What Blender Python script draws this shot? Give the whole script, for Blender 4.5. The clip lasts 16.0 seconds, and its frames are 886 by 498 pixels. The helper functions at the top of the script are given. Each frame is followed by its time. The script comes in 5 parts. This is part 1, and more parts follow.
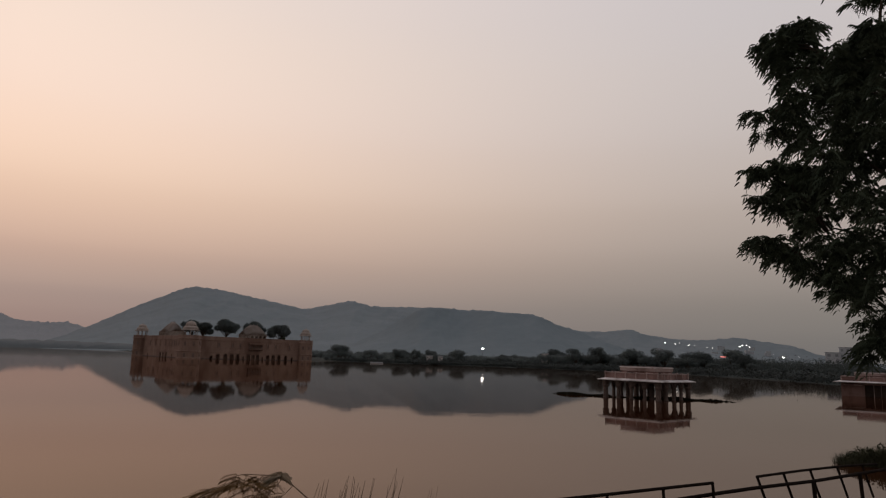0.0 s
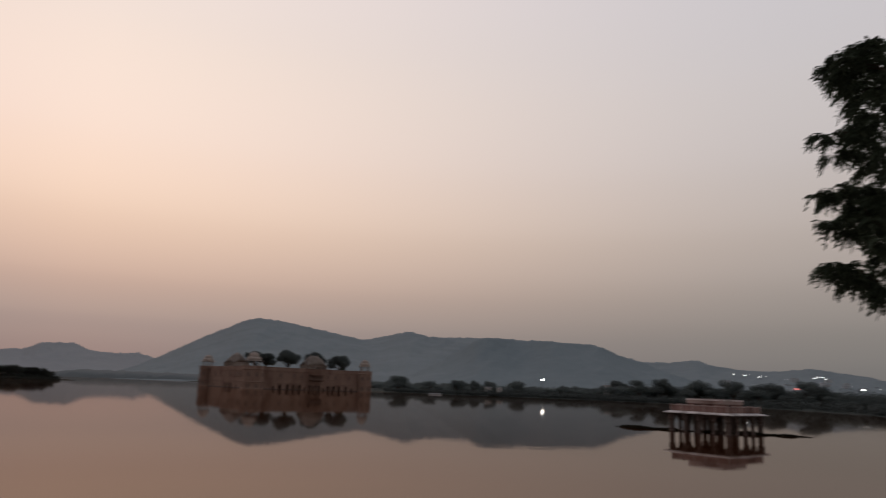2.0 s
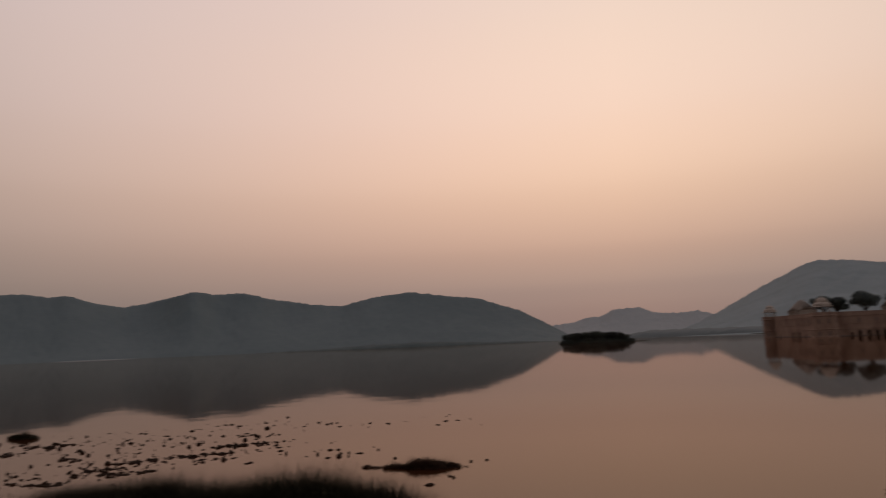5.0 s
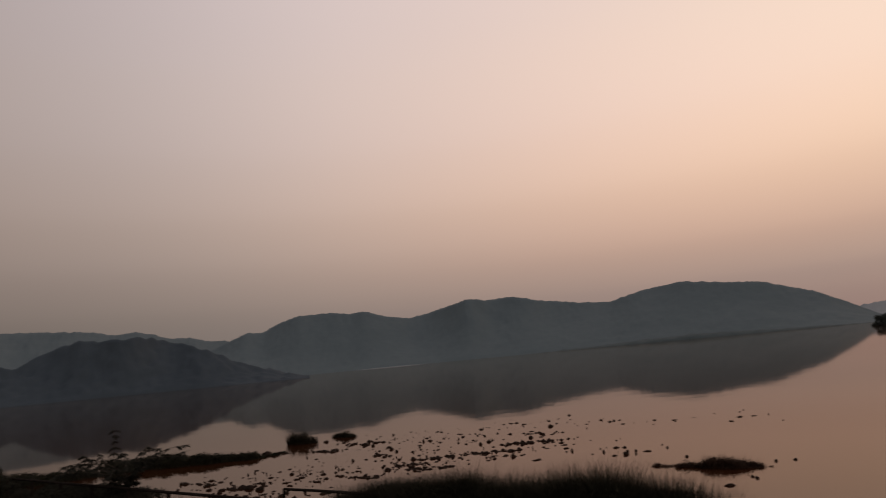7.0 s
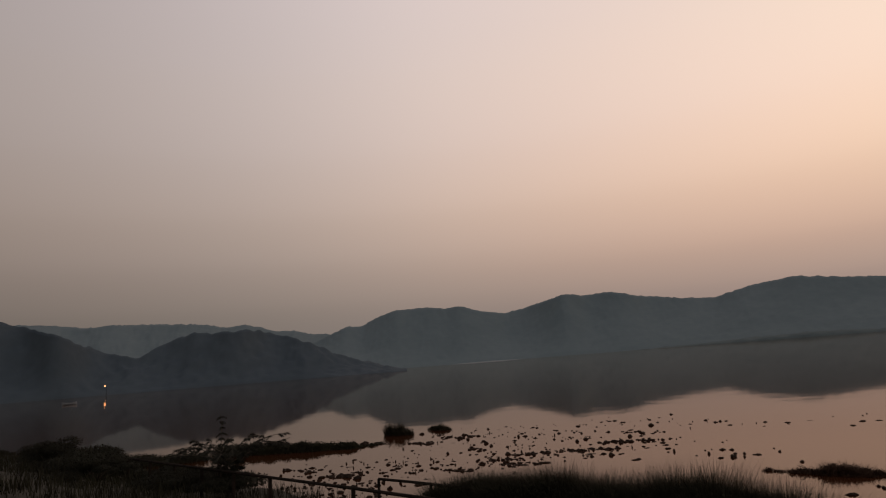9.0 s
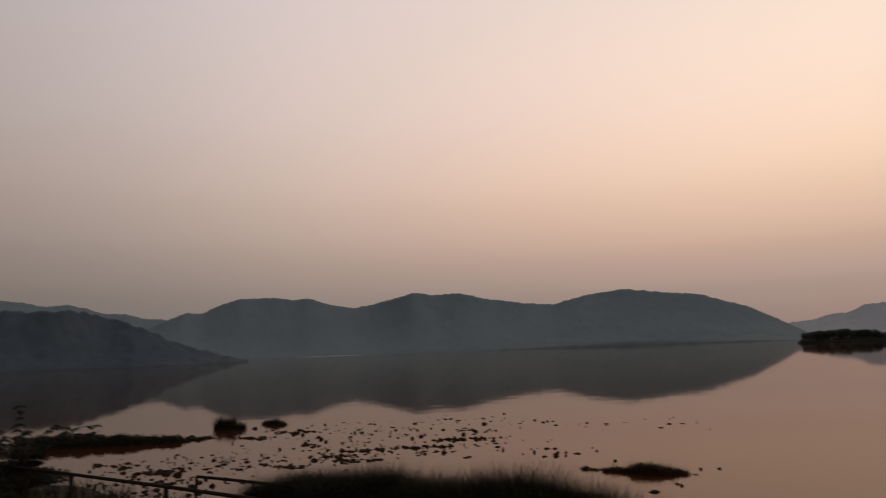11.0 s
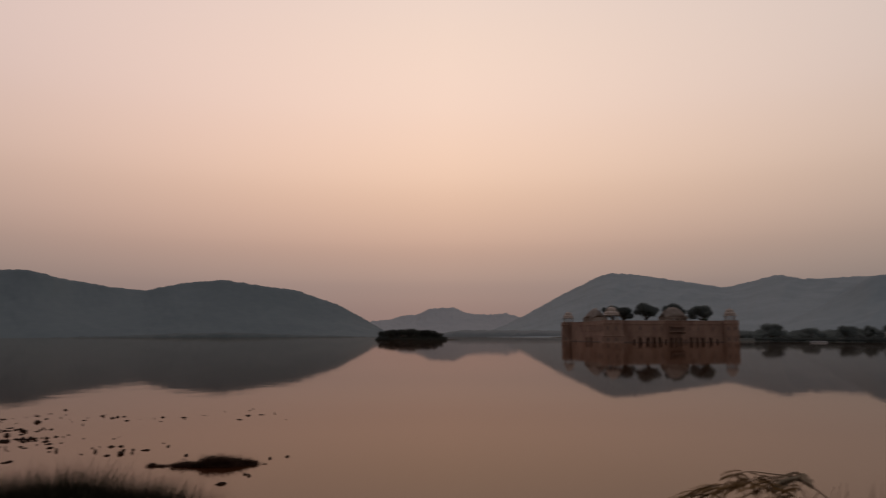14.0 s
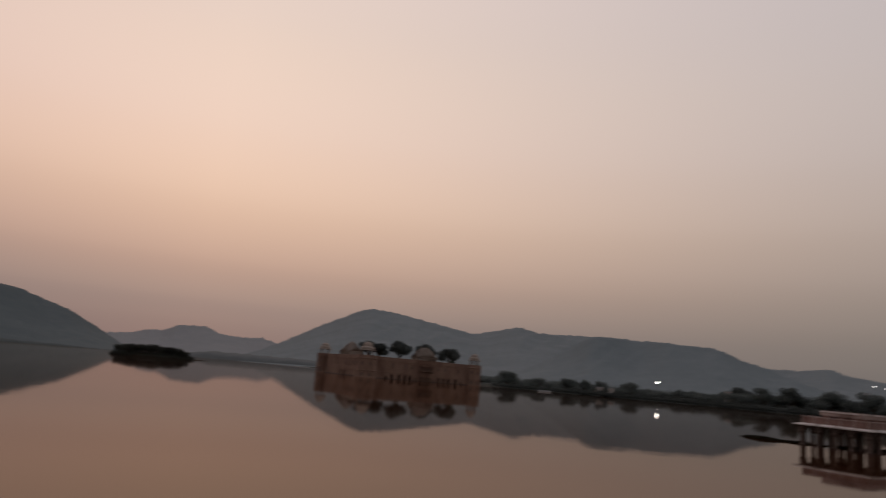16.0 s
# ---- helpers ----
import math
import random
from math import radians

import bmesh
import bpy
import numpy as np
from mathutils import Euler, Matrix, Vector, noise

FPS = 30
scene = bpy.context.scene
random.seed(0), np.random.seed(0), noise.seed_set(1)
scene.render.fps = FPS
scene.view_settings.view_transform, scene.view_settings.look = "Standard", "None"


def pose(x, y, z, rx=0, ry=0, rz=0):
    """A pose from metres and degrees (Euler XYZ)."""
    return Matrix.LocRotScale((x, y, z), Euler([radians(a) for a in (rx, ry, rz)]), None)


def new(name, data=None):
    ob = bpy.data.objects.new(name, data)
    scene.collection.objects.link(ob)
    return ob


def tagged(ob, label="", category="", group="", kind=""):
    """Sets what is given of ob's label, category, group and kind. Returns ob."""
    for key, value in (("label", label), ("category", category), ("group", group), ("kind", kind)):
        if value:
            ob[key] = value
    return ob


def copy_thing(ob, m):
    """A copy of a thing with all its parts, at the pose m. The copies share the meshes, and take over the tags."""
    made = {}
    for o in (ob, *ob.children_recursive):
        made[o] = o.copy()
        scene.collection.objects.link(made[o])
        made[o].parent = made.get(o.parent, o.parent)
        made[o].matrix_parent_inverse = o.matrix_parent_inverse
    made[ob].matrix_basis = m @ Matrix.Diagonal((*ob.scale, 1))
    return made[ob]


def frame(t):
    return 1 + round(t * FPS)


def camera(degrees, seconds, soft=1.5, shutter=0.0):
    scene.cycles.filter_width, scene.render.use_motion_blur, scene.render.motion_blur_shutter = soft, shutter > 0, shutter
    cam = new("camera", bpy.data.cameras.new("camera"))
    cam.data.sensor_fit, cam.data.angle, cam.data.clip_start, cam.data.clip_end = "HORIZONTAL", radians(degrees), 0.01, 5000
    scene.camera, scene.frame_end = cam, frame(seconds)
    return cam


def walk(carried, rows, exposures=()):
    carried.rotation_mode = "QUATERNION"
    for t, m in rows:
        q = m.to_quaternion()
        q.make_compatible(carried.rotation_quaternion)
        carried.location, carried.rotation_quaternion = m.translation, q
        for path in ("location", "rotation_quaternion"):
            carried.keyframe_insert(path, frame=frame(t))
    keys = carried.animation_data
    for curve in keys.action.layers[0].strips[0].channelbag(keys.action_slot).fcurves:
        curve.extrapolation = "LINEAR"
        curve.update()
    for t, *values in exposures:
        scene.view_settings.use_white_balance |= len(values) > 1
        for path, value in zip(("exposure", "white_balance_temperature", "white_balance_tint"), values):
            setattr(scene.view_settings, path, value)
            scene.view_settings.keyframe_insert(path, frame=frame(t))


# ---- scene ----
cam = camera(66.87, 16.0, soft=1.15, shutter=0.6)

# seconds, x, y, z, yaw, pitch, roll
PATH = [
    (0.0, 0.200, 0.025, 3.804, -0.29, 9.13, -1.85),
    (0.5, 0.180, 0.028, 3.798, -1.11, 9.97, -1.73),
    (1.0, 0.193, 0.006, 3.798, -2.05, 10.27, -2.26),
    (1.5, 0.206, -0.019, 3.803, -0.60, 11.07, -2.54),
    (2.0, 0.180, -0.031, 3.798, 4.64, 11.54, -2.05),
    (2.5, 0.159, -0.047, 3.795, 11.79, 10.87, -1.82),
    (3.0, 0.152, -0.070, 3.803, 18.70, 9.90, -1.70),
    (3.5, 0.151, -0.096, 3.816, 25.22, 8.68, -0.81),
    (4.0, 0.103, -0.128, 3.832, 31.74, 9.74, -0.55),
    (4.5, 0.095, -0.166, 3.843, 42.01, 8.55, 0.60),
    (5.0, 0.133, -0.223, 3.831, 49.69, 7.89, 2.32),
    (5.2, 0.132, -0.275, 3.834, 52.15, 7.99, 2.18),
    (5.7, 0.134, -0.290, 3.831, 59.03, 8.12, 2.85),
    (6.2, 0.126, -0.293, 3.827, 65.07, 8.57, 3.90),
    (6.8, 0.108, -0.289, 3.823, 70.92, 9.14, 5.06),
    (7.3, 0.092, -0.287, 3.824, 74.40, 9.31, 5.44),
    (7.5, 0.071, -0.288, 3.826, 75.51, 9.22, 5.37),
    (8.0, 0.027, -0.277, 3.812, 77.18, 9.00, 5.39),
    (8.2, 0.013, -0.250, 3.802, 78.03, 9.28, 5.39),
    (8.7, -0.032, -0.213, 3.792, 79.77, 9.40, 5.03),
    (9.2, -0.118, -0.138, 3.778, 80.75, 9.60, 4.20),
    (9.8, -0.221, -0.045, 3.764, 79.59, 9.77, 3.14),
    (10.3, -0.263, -0.001, 3.761, 75.60, 9.67, 2.67),
    (10.5, -0.283, 0.017, 3.775, 73.07, 9.10, 2.59),
    (11.0, -0.303, 0.074, 3.777, 67.59, 8.43, 2.03),
    (11.5, -0.293, 0.154, 3.766, 62.38, 7.65, 1.08),
    (12.0, -0.273, 0.179, 3.755, 56.14, 7.32, 0.49),
    (12.5, -0.224, 0.152, 3.773, 50.21, 7.30, 0.25),
    (13.0, -0.147, 0.184, 3.780, 45.49, 7.08, 0.29),
    (13.5, -0.110, 0.209, 3.788, 39.81, 7.26, 0.68),
    (14.0, -0.084, 0.239, 3.789, 34.25, 7.16, 0.05),
    (14.5, -0.077, 0.271, 3.774, 28.63, 7.52, -0.46),
    (15.0, -0.025, 0.256, 3.787, 25.35, 9.55, -1.12),
    (15.5, -0.000, 0.235, 3.796, 21.14, 10.08, -2.87),
    (16.0, 0.005, 0.225, 3.799, 13.75, 10.58, -4.82),
]
walk(cam, [(t, pose(x, y, z, 90 + p, r, w)) for t, x, y, z, w, p, r in PATH],
     exposures=[(0.0, 0.03, 6350, 9), (1.0, 0.08, 6250, 8), (1.5, 0.12, 6200, 8), (2.4, 0.0, 6150, 8), (3.0, -0.04, 6300, 10), (4.0, -0.1, 6550, 13), (5.0, -0.08, 6800, 13), (8.0, 0.03, 6600, 8),
                (10.5, 0.09, 6600, 7), (11.3, 0.03, 6450, 8), (12.5, -0.07, 6620, 12), (14.5, -0.1, 6620, 13), (16.0, -0.16, 6570, 12)])

# ---- sky ----
GLOW = 34.0    # bearing of the afterglow, degrees left of +y


def srgb(r, g, b):
    return tuple((c / 255 / 12.92) if c / 255 <= 0.04045 else ((c / 255 + 0.055) / 1.055) ** 2.4 for c in (r, g, b)) + (1.0,)


def sky():
    w = bpy.data.worlds.new("dusk_sky")
    w.use_nodes = True
    n, l = w.node_tree.nodes, w.node_tree.links
    n.clear()
    out, bg = n.new("ShaderNodeOutputWorld"), n.new("ShaderNodeBackground")
    tc = n.new("ShaderNodeTexCoord")
    sep = n.new("ShaderNodeSeparateXYZ")
    l.new(tc.outputs["Generated"], sep.inputs[0])
    up = n.new("ShaderNodeMath"); up.operation = "ARCSINE"
    l.new(sep.outputs["Z"], up.inputs[0])
    el = n.new("ShaderNodeMath"); el.operation = "MULTIPLY"; el.inputs[1].default_value = 2 / math.pi
    l.new(up.outputs[0], el.inputs[0])

    def ramp(stops):
        r = n.new("ShaderNodeValToRGB")
        r.color_ramp.interpolation = "CARDINAL"
        e = r.color_ramp.elements
        while len(e) < len(stops):
            e.new(0.5)
        for i, (deg, c) in enumerate(stops):
            e[i].position, e[i].color = deg / 90, srgb(*c)
        l.new(el.outputs[0], r.inputs[0])
        return r
    toward = ramp([(0, (138, 122, 118)), (2.5, (152, 133, 127)), (4.5, (171, 148, 138)), (7.8, (206, 173, 154)), (12.8, (240, 205, 180)),
                   (18.7, (250, 220, 200)), (27, (244, 221, 206)), (38, (230, 213, 209)), (62, (168, 168, 180)), (90, (140, 146, 164))])
    away = ramp([(0, (114, 109, 106)), (2.5, (123, 117, 112)), (5.5, (140, 131, 124)), (9, (162, 150, 142)), (13, (180, 167, 159)),
                 (18, (192, 181, 176)), (25, (199, 190, 188)), (38, (196, 190, 194)), (62, (160, 163, 176)), (90, (140, 146, 164))])
    # how far the bearing lies from the glow
    flat = n.new("ShaderNodeVectorMath"); flat.operation = "MULTIPLY"; flat.inputs[1].default_value = (1, 1, 0)
    l.new(tc.outputs["Generated"], flat.inputs[0])
    unit = n.new("ShaderNodeVectorMath"); unit.operation = "NORMALIZE"
    l.new(flat.outputs[0], unit.inputs[0])
    dot = n.new("ShaderNodeVectorMath"); dot.operation = "DOT_PRODUCT"
    dot.inputs[1].default_value = (-math.sin(radians(GLOW)), math.cos(radians(GLOW)), 0)
    l.new(unit.outputs[0], dot.inputs[0])
    ang = n.new("ShaderNodeMath"); ang.operation = "ARCCOSINE"
    l.new(dot.outputs["Value"], ang.inputs[0])
    near = n.new("ShaderNodeMapRange"); near.interpolation_type = "SMOOTHSTEP"
    near.inputs["From Min"].default_value, near.inputs["From Max"].default_value = radians(-8), radians(68)
    near.inputs["To Min"].default_value, near.inputs["To Max"].default_value = 0, 1
    l.new(ang.outputs[0], near.inputs["Value"])
    mix = n.new("ShaderNodeMix"); mix.data_type = "RGBA"
    l.new(near.outputs[0], mix.inputs["Factor"])
    l.new(toward.outputs[0], mix.inputs["A"])
    l.new(away.outputs[0], mix.inputs["B"])
    # the eastern side has gone dim
    dot2 = n.new("ShaderNodeVectorMath"); dot2.operation = "DOT_PRODUCT"
    dot2.inputs[1].default_value = (-math.sin(radians(GLOW - 20)), math.cos(radians(GLOW - 20)), 0)
    l.new(unit.outputs[0], dot2.inputs[0])
    ang2 = n.new("ShaderNodeMath"); ang2.operation = "ARCCOSINE"
    l.new(dot2.outputs["Value"], ang2.inputs[0])
    dim = n.new("ShaderNodeMapRange"); dim.interpolation_type = "SMOOTHSTEP"
    dim.inputs["From Min"].default_value, dim.inputs["From Max"].default_value = radians(62), radians(112)
    dim.inputs["To Min"].default_value, dim.inputs["To Max"].default_value = 1.0, 0.60
    l.new(ang2.outputs[0], dim.inputs["Value"])
    shade = n.new("ShaderNodeVectorMath"); shade.operation = "SCALE"
    l.new(mix.outputs["Result"], shade.inputs[0]); l.new(dim.outputs[0], shade.inputs["Scale"])
    side = n.new("ShaderNodeVectorMath"); side.operation = "DOT_PRODUCT"; side.inputs[1].default_value = (-1, 0, 0)
    l.new(unit.outputs[0], side.inputs[0])
    pink = n.new("ShaderNodeMapRange"); pink.interpolation_type = "SMOOTHSTEP"
    pink.inputs["From Min"].default_value, pink.inputs["From Max"].default_value = 0.5, 1.0
    l.new(side.outputs["Value"], pink.inputs["Value"])
    blush = n.new("ShaderNodeMix"); blush.data_type, blush.blend_type = "RGBA", "MULTIPLY"
    blush.inputs["B"].default_value = (1.05, 0.985, 0.99, 1)
    l.new(pink.outputs[0], blush.inputs["Factor"]); l.new(shade.outputs[0], blush.inputs["A"])
    # a little of the clear sky behind the haze
    nish = n.new("ShaderNodeTexSky")
    nish.sky_type, nish.sun_disc, nish.sun_elevation, nish.sun_rotation = "NISHITA", False, radians(1.0), radians(-GLOW)
    add = n.new("ShaderNodeMix"); add.data_type, add.blend_type = "RGBA", "ADD"
    add.inputs["Factor"].default_value = 0.002
    l.new(blush.outputs["Result"], add.inputs["A"])
    l.new(nish.outputs[0], add.inputs["B"])
    l.new(add.outputs["Result"], bg.inputs["Color"])
    bg.inputs["Strength"].default_value = 1.0
    l.new(bg.outputs[0], out.inputs[0])
    scene.world = w


sky()


# ---- materials ----
def material(name, a, b, scale=1.0, rough=0.8, bump=0.3, fine=8.0, stain=None, metal=0.0, rand=0.0, dist=0.05, tall=1.0, spec=0.35, thin=0.0):
    """Two colours mixed by coarse and fine noise in metres, with relief; stain: a third colour in patches; thin: the share of light that comes through leaves."""
    m = bpy.data.materials.new(name)
    m.use_nodes = True
    n, l = m.node_tree.nodes, m.node_tree.links
    bs = n["Principled BSDF"]
    bs.inputs["Roughness"].default_value, bs.inputs["Metallic"].default_value = rough, metal
    bs.inputs["Specular IOR Level"].default_value = spec
    tc = n.new("ShaderNodeTexCoord")
    mp = n.new("ShaderNodeMapping"); mp.inputs["Scale"].default_value = (1, 1, tall)
    l.new(tc.outputs["Object"], mp.inputs[0])

    def noise_node(s, detail):
        t = n.new("ShaderNodeTexNoise")
        t.inputs["Scale"].default_value, t.inputs["Detail"].default_value = s, detail
        l.new(mp.outputs[0], t.inputs["Vector"])
        return t
    big, small = noise_node(scale, 4), noise_node(scale * fine, 5)
    s = n.new("ShaderNodeMath"); s.operation = "MULTIPLY_ADD"; s.inputs[1].default_value = 0.6
    half = n.new("ShaderNodeMath"); half.operation = "MULTIPLY"; half.inputs[1].default_value = 0.4
    l.new(small.outputs["Fac"], half.inputs[0])
    l.new(big.outputs["Fac"], s.inputs[0]); l.new(half.outputs[0], s.inputs[2])
    r = n.new("ShaderNodeValToRGB")
    r.color_ramp.elements[0].position, r.color_ramp.elements[1].position = 0.36, 0.64
    r.color_ramp.elements[0].color, r.color_ramp.elements[1].color = (*a, 1), (*b, 1)
    l.new(s.outputs[0], r.inputs[0])
    col = r.outputs[0]
    if stain:
        pt = noise_node(scale * 0.45, 6)
        k = n.new("ShaderNodeValToRGB")
        k.color_ramp.elements[0].position, k.color_ramp.elements[1].position = 0.5, 0.62
        l.new(pt.outputs["Fac"], k.inputs[0])
        mx = n.new("ShaderNodeMix"); mx.data_type = "RGBA"
        l.new(k.outputs[0], mx.inputs["Factor"]); l.new(col, mx.inputs["A"])
        mx.inputs["B"].default_value = (*stain, 1)
        col = mx.outputs["Result"]
    if rand:
        oi = n.new("ShaderNodeObjectInfo")
        hs = n.new("ShaderNodeHueSaturation")
        mr = n.new("ShaderNodeMapRange"); mr.inputs["To Min"].default_value, mr.inputs["To Max"].default_value = 1 - rand, 1 + rand
        l.new(oi.outputs["Random"], mr.inputs["Value"]); l.new(mr.outputs[0], hs.inputs["Value"]); l.new(col, hs.inputs["Color"])
        col = hs.outputs[0]
    l.new(col, bs.inputs["Base Color"])
    bp = n.new("ShaderNodeBump"); bp.inputs["Strength"].default_value, bp.inputs["Distance"].default_value = bump, dist
    l.new(small.outputs["Fac"], bp.inputs["Height"]); l.new(bp.outputs[0], bs.inputs["Normal"])
    if thin:
        tr, mx2 = n.new("ShaderNodeBsdfTranslucent"), n.new("ShaderNodeMixShader")
        mx2.inputs[0].default_value = thin
        l.new(col, tr.inputs["Color"])
        l.new(bs.outputs[0], mx2.inputs[1]); l.new(tr.outputs[0], mx2.inputs[2])
        l.new(mx2.outputs[0], n["Material Output"].inputs["Surface"])
    return m


def glow(name, c, strength):
    m = bpy.data.materials.new(name)
    m.use_nodes = True
    bs = m.node_tree.nodes["Principled BSDF"]
    bs.inputs["Base Color"].default_value = (0.8, 0.8, 0.8, 1)
    bs.inputs["Emission Color"].default_value, bs.inputs["Emission Strength"].default_value = (*c, 1), strength
    return m


def water_material():
    m = bpy.data.materials.new("lake_water")
    m.use_nodes = True
    n, l = m.node_tree.nodes, m.node_tree.links
    n.clear()
    out, mixer, fr = n.new("ShaderNodeOutputMaterial"), n.new("ShaderNodeMixShader"), n.new("ShaderNodeFresnel")
    mud, gloss = n.new("ShaderNodeBsdfDiffuse"), n.new("ShaderNodeBsdfGlossy")
    # silty brown water; the gloss colour itself warms what the lake mirrors
    mud.inputs["Color"].default_value = (0.036, 0.0125, 0.005, 1)
    gloss.inputs["Color"].default_value = (1.0, 0.918, 0.86, 1)
    gloss.inputs["Roughness"].default_value, fr.inputs["IOR"].default_value = 0.033, 1.222
    l.new(fr.outputs[0], mixer.inputs[0]); l.new(mud.outputs[0], mixer.inputs[1]); l.new(gloss.outputs[0], mixer.inputs[2])
    l.new(mixer.outputs[0], out.inputs["Surface"])
    tc = n.new("ShaderNodeTexCoord")
    a, b, c = n.new("ShaderNodeTexNoise"), n.new("ShaderNodeTexNoise"), n.new("ShaderNodeTexNoise")
    for t, s, d in ((a, 0.35, 3), (b, 4.0, 3), (c, 0.02, 4)):
        t.inputs["Scale"].default_value, t.inputs["Detail"].default_value = s, d
        l.new(tc.outputs["Object"], t.inputs["Vector"])
    # calm slicks and faintly rippled patches
    k = n.new("ShaderNodeMapRange")
    k.inputs["From Min"].default_value, k.inputs["From Max"].default_value, k.inputs["To Min"].default_value, k.inputs["To Max"].default_value = 0.42, 0.62, 0.15, 1.0
    l.new(c.outputs["Fac"], k.inputs["Value"])
    mu = n.new("ShaderNodeMath"); mu.operation = "MULTIPLY_ADD"; mu.inputs[1].default_value = 0.12
    l.new(b.outputs["Fac"], mu.inputs[0]); l.new(a.outputs["Fac"], mu.inputs[2])
    bp = n.new("ShaderNodeBump"); bp.inputs["Distance"].default_value = 0.02
    ms = n.new("ShaderNodeMath"); ms.operation = "MULTIPLY"; ms.inputs[1].default_value = 0.3
    l.new(k.outputs[0], ms.inputs[0]); l.new(ms.outputs[0], bp.inputs["Strength"])
    l.new(mu.outputs[0], bp.inputs["Height"]); l.new(bp.outputs[0], gloss.inputs["Normal"]); l.new(bp.outputs[0], fr.inputs["Normal"])
    return m


WATER = water_material()
# blue-grey distance haze is mixed into the ridge colours, palest on the farthest
HILL = material("hazed_scrub_hill", (0.164, 0.195, 0.202), (0.198, 0.23, 0.237), 0.012, 0.95, 0.2, 9, dist=2.0, spec=0.1)
HILL_SPUR = material("hazed_spur_scrub", (0.166, 0.2, 0.208), (0.196, 0.23, 0.236), 0.012, 0.95, 0.08, 9, dist=2.0, spec=0.1)
HILL_WEST = material("hazed_wooded_ridge", (0.11, 0.136, 0.14), (0.13, 0.156, 0.159), 0.012, 0.95, 0.08, 9, dist=2.0, spec=0.1)
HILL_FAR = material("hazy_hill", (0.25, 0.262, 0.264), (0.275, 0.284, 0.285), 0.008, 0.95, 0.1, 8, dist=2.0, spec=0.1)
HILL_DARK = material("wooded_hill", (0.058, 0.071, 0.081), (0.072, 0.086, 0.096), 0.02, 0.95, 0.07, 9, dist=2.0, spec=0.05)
SHORE = material("shore_scrub", (0.034, 0.041, 0.037), (0.05, 0.057, 0.05), 0.06, 0.95, 0.3, 8, dist=0.3, spec=0.1)
PALE_STREAK = material("pale_streak", (0.2, 0.215, 0.22), (0.27, 0.28, 0.28), 0.2, 0.9, 0.2, 8, spec=0.1)
# woods colour is paled to carry the haze over the far shore
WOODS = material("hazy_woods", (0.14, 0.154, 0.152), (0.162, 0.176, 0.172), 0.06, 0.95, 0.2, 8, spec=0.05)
EARTH = material("bank_earth", (0.027, 0.023, 0.016), (0.058, 0.048, 0.034), 0.7, 0.95, 0.6, 9, spec=0.1)
PAVING = material("promenade_paving", (0.16, 0.14, 0.12), (0.26, 0.23, 0.2), 0.8, 0.85, 0.3, 12)
STONE = material("palace_sandstone", (0.225, 0.147, 0.112), (0.29, 0.199, 0.156), 0.3, 0.9, 0.4, 10, stain=(0.185, 0.116, 0.087), tall=0.5, spec=0.15)
# darkened stone colour for the shade in window openings and the balcony
NICHE = material("shaded_niche", (0.14, 0.102, 0.086), (0.2, 0.148, 0.124), 0.6, 0.9, 0.3, 8, spec=0.1)
STONE_PALE = material("pale_plaster", (0.3, 0.246, 0.206), (0.41, 0.345, 0.296), 0.5, 0.85, 0.3, 8, stain=(0.25, 0.2, 0.165), spec=0.15)
# dark stone, used as painted shade in doorways and the inner block too
STONE_DARK = material("dark_stone_and_shade", (0.06, 0.044, 0.038), (0.10, 0.074, 0.063), 0.4, 0.9, 0.4, 8, spec=0.15)
STONE_WET = material("water_stained_stone", (0.105, 0.078, 0.066), (0.175, 0.135, 0.115), 1.6, 0.85, 0.4, 8, spec=0.2)
# column stone darkened for shade under the eave, along with water staining
STONE_COLUMN = material("shaded_column_stone", (0.075, 0.055, 0.046), (0.14, 0.104, 0.088), 1.6, 0.85, 0.4, 8, spec=0.2)
RED = material("red_sandstone", (0.215, 0.138, 0.118), (0.30, 0.192, 0.166), 0.9, 0.9, 0.4, 9, stain=(0.14, 0.086, 0.073), spec=0.15)
# darker copy of the red sandstone, with the wall's shade painted in
RED_SHADED = material("shaded_red_wall", (0.135, 0.085, 0.072), (0.2, 0.128, 0.11), 0.9, 0.9, 0.4, 9, stain=(0.1, 0.062, 0.053), spec=0.15)
PINK = material("pink_plaster", (0.34, 0.25, 0.222), (0.46, 0.36, 0.325), 0.9, 0.85, 0.3, 9, stain=(0.22, 0.155, 0.135), spec=0.15)
LIME = material("limewashed_edge", (0.58, 0.53, 0.5), (0.78, 0.73, 0.69), 1.2, 0.8, 0.3, 9, stain=(0.42, 0.37, 0.34), spec=0.15)
LEAF = material("tree_leaf", (0.04, 0.052, 0.034), (0.07, 0.086, 0.054), 2.0, 0.8, 0.2, 6, rand=0.25, spec=0.08)
LEAF_SHRUB = material("shrub_leaf", (0.018, 0.017, 0.012), (0.032, 0.029, 0.02), 0.6, 0.9, 0.2, 6, rand=0.25, spec=0.05)
LEAF_ISLET = material("islet_leaf", (0.046, 0.05, 0.044), (0.07, 0.074, 0.062), 0.6, 0.9, 0.2, 6, rand=0.25, spec=0.05, thin=0.42)
# leaf colour lifted and greyed to show haze on the far bank
LEAF_BANK = material("hazed_bank_leaf", (0.145, 0.17, 0.164), (0.185, 0.21, 0.2), 0.4, 0.9, 0.2, 6, rand=0.15, spec=0.05, thin=0.42)
STEM = material("brown_stem", (0.16, 0.11, 0.07), (0.26, 0.18, 0.12), 6.0, 0.85, 0.3, 6, spec=0.1)
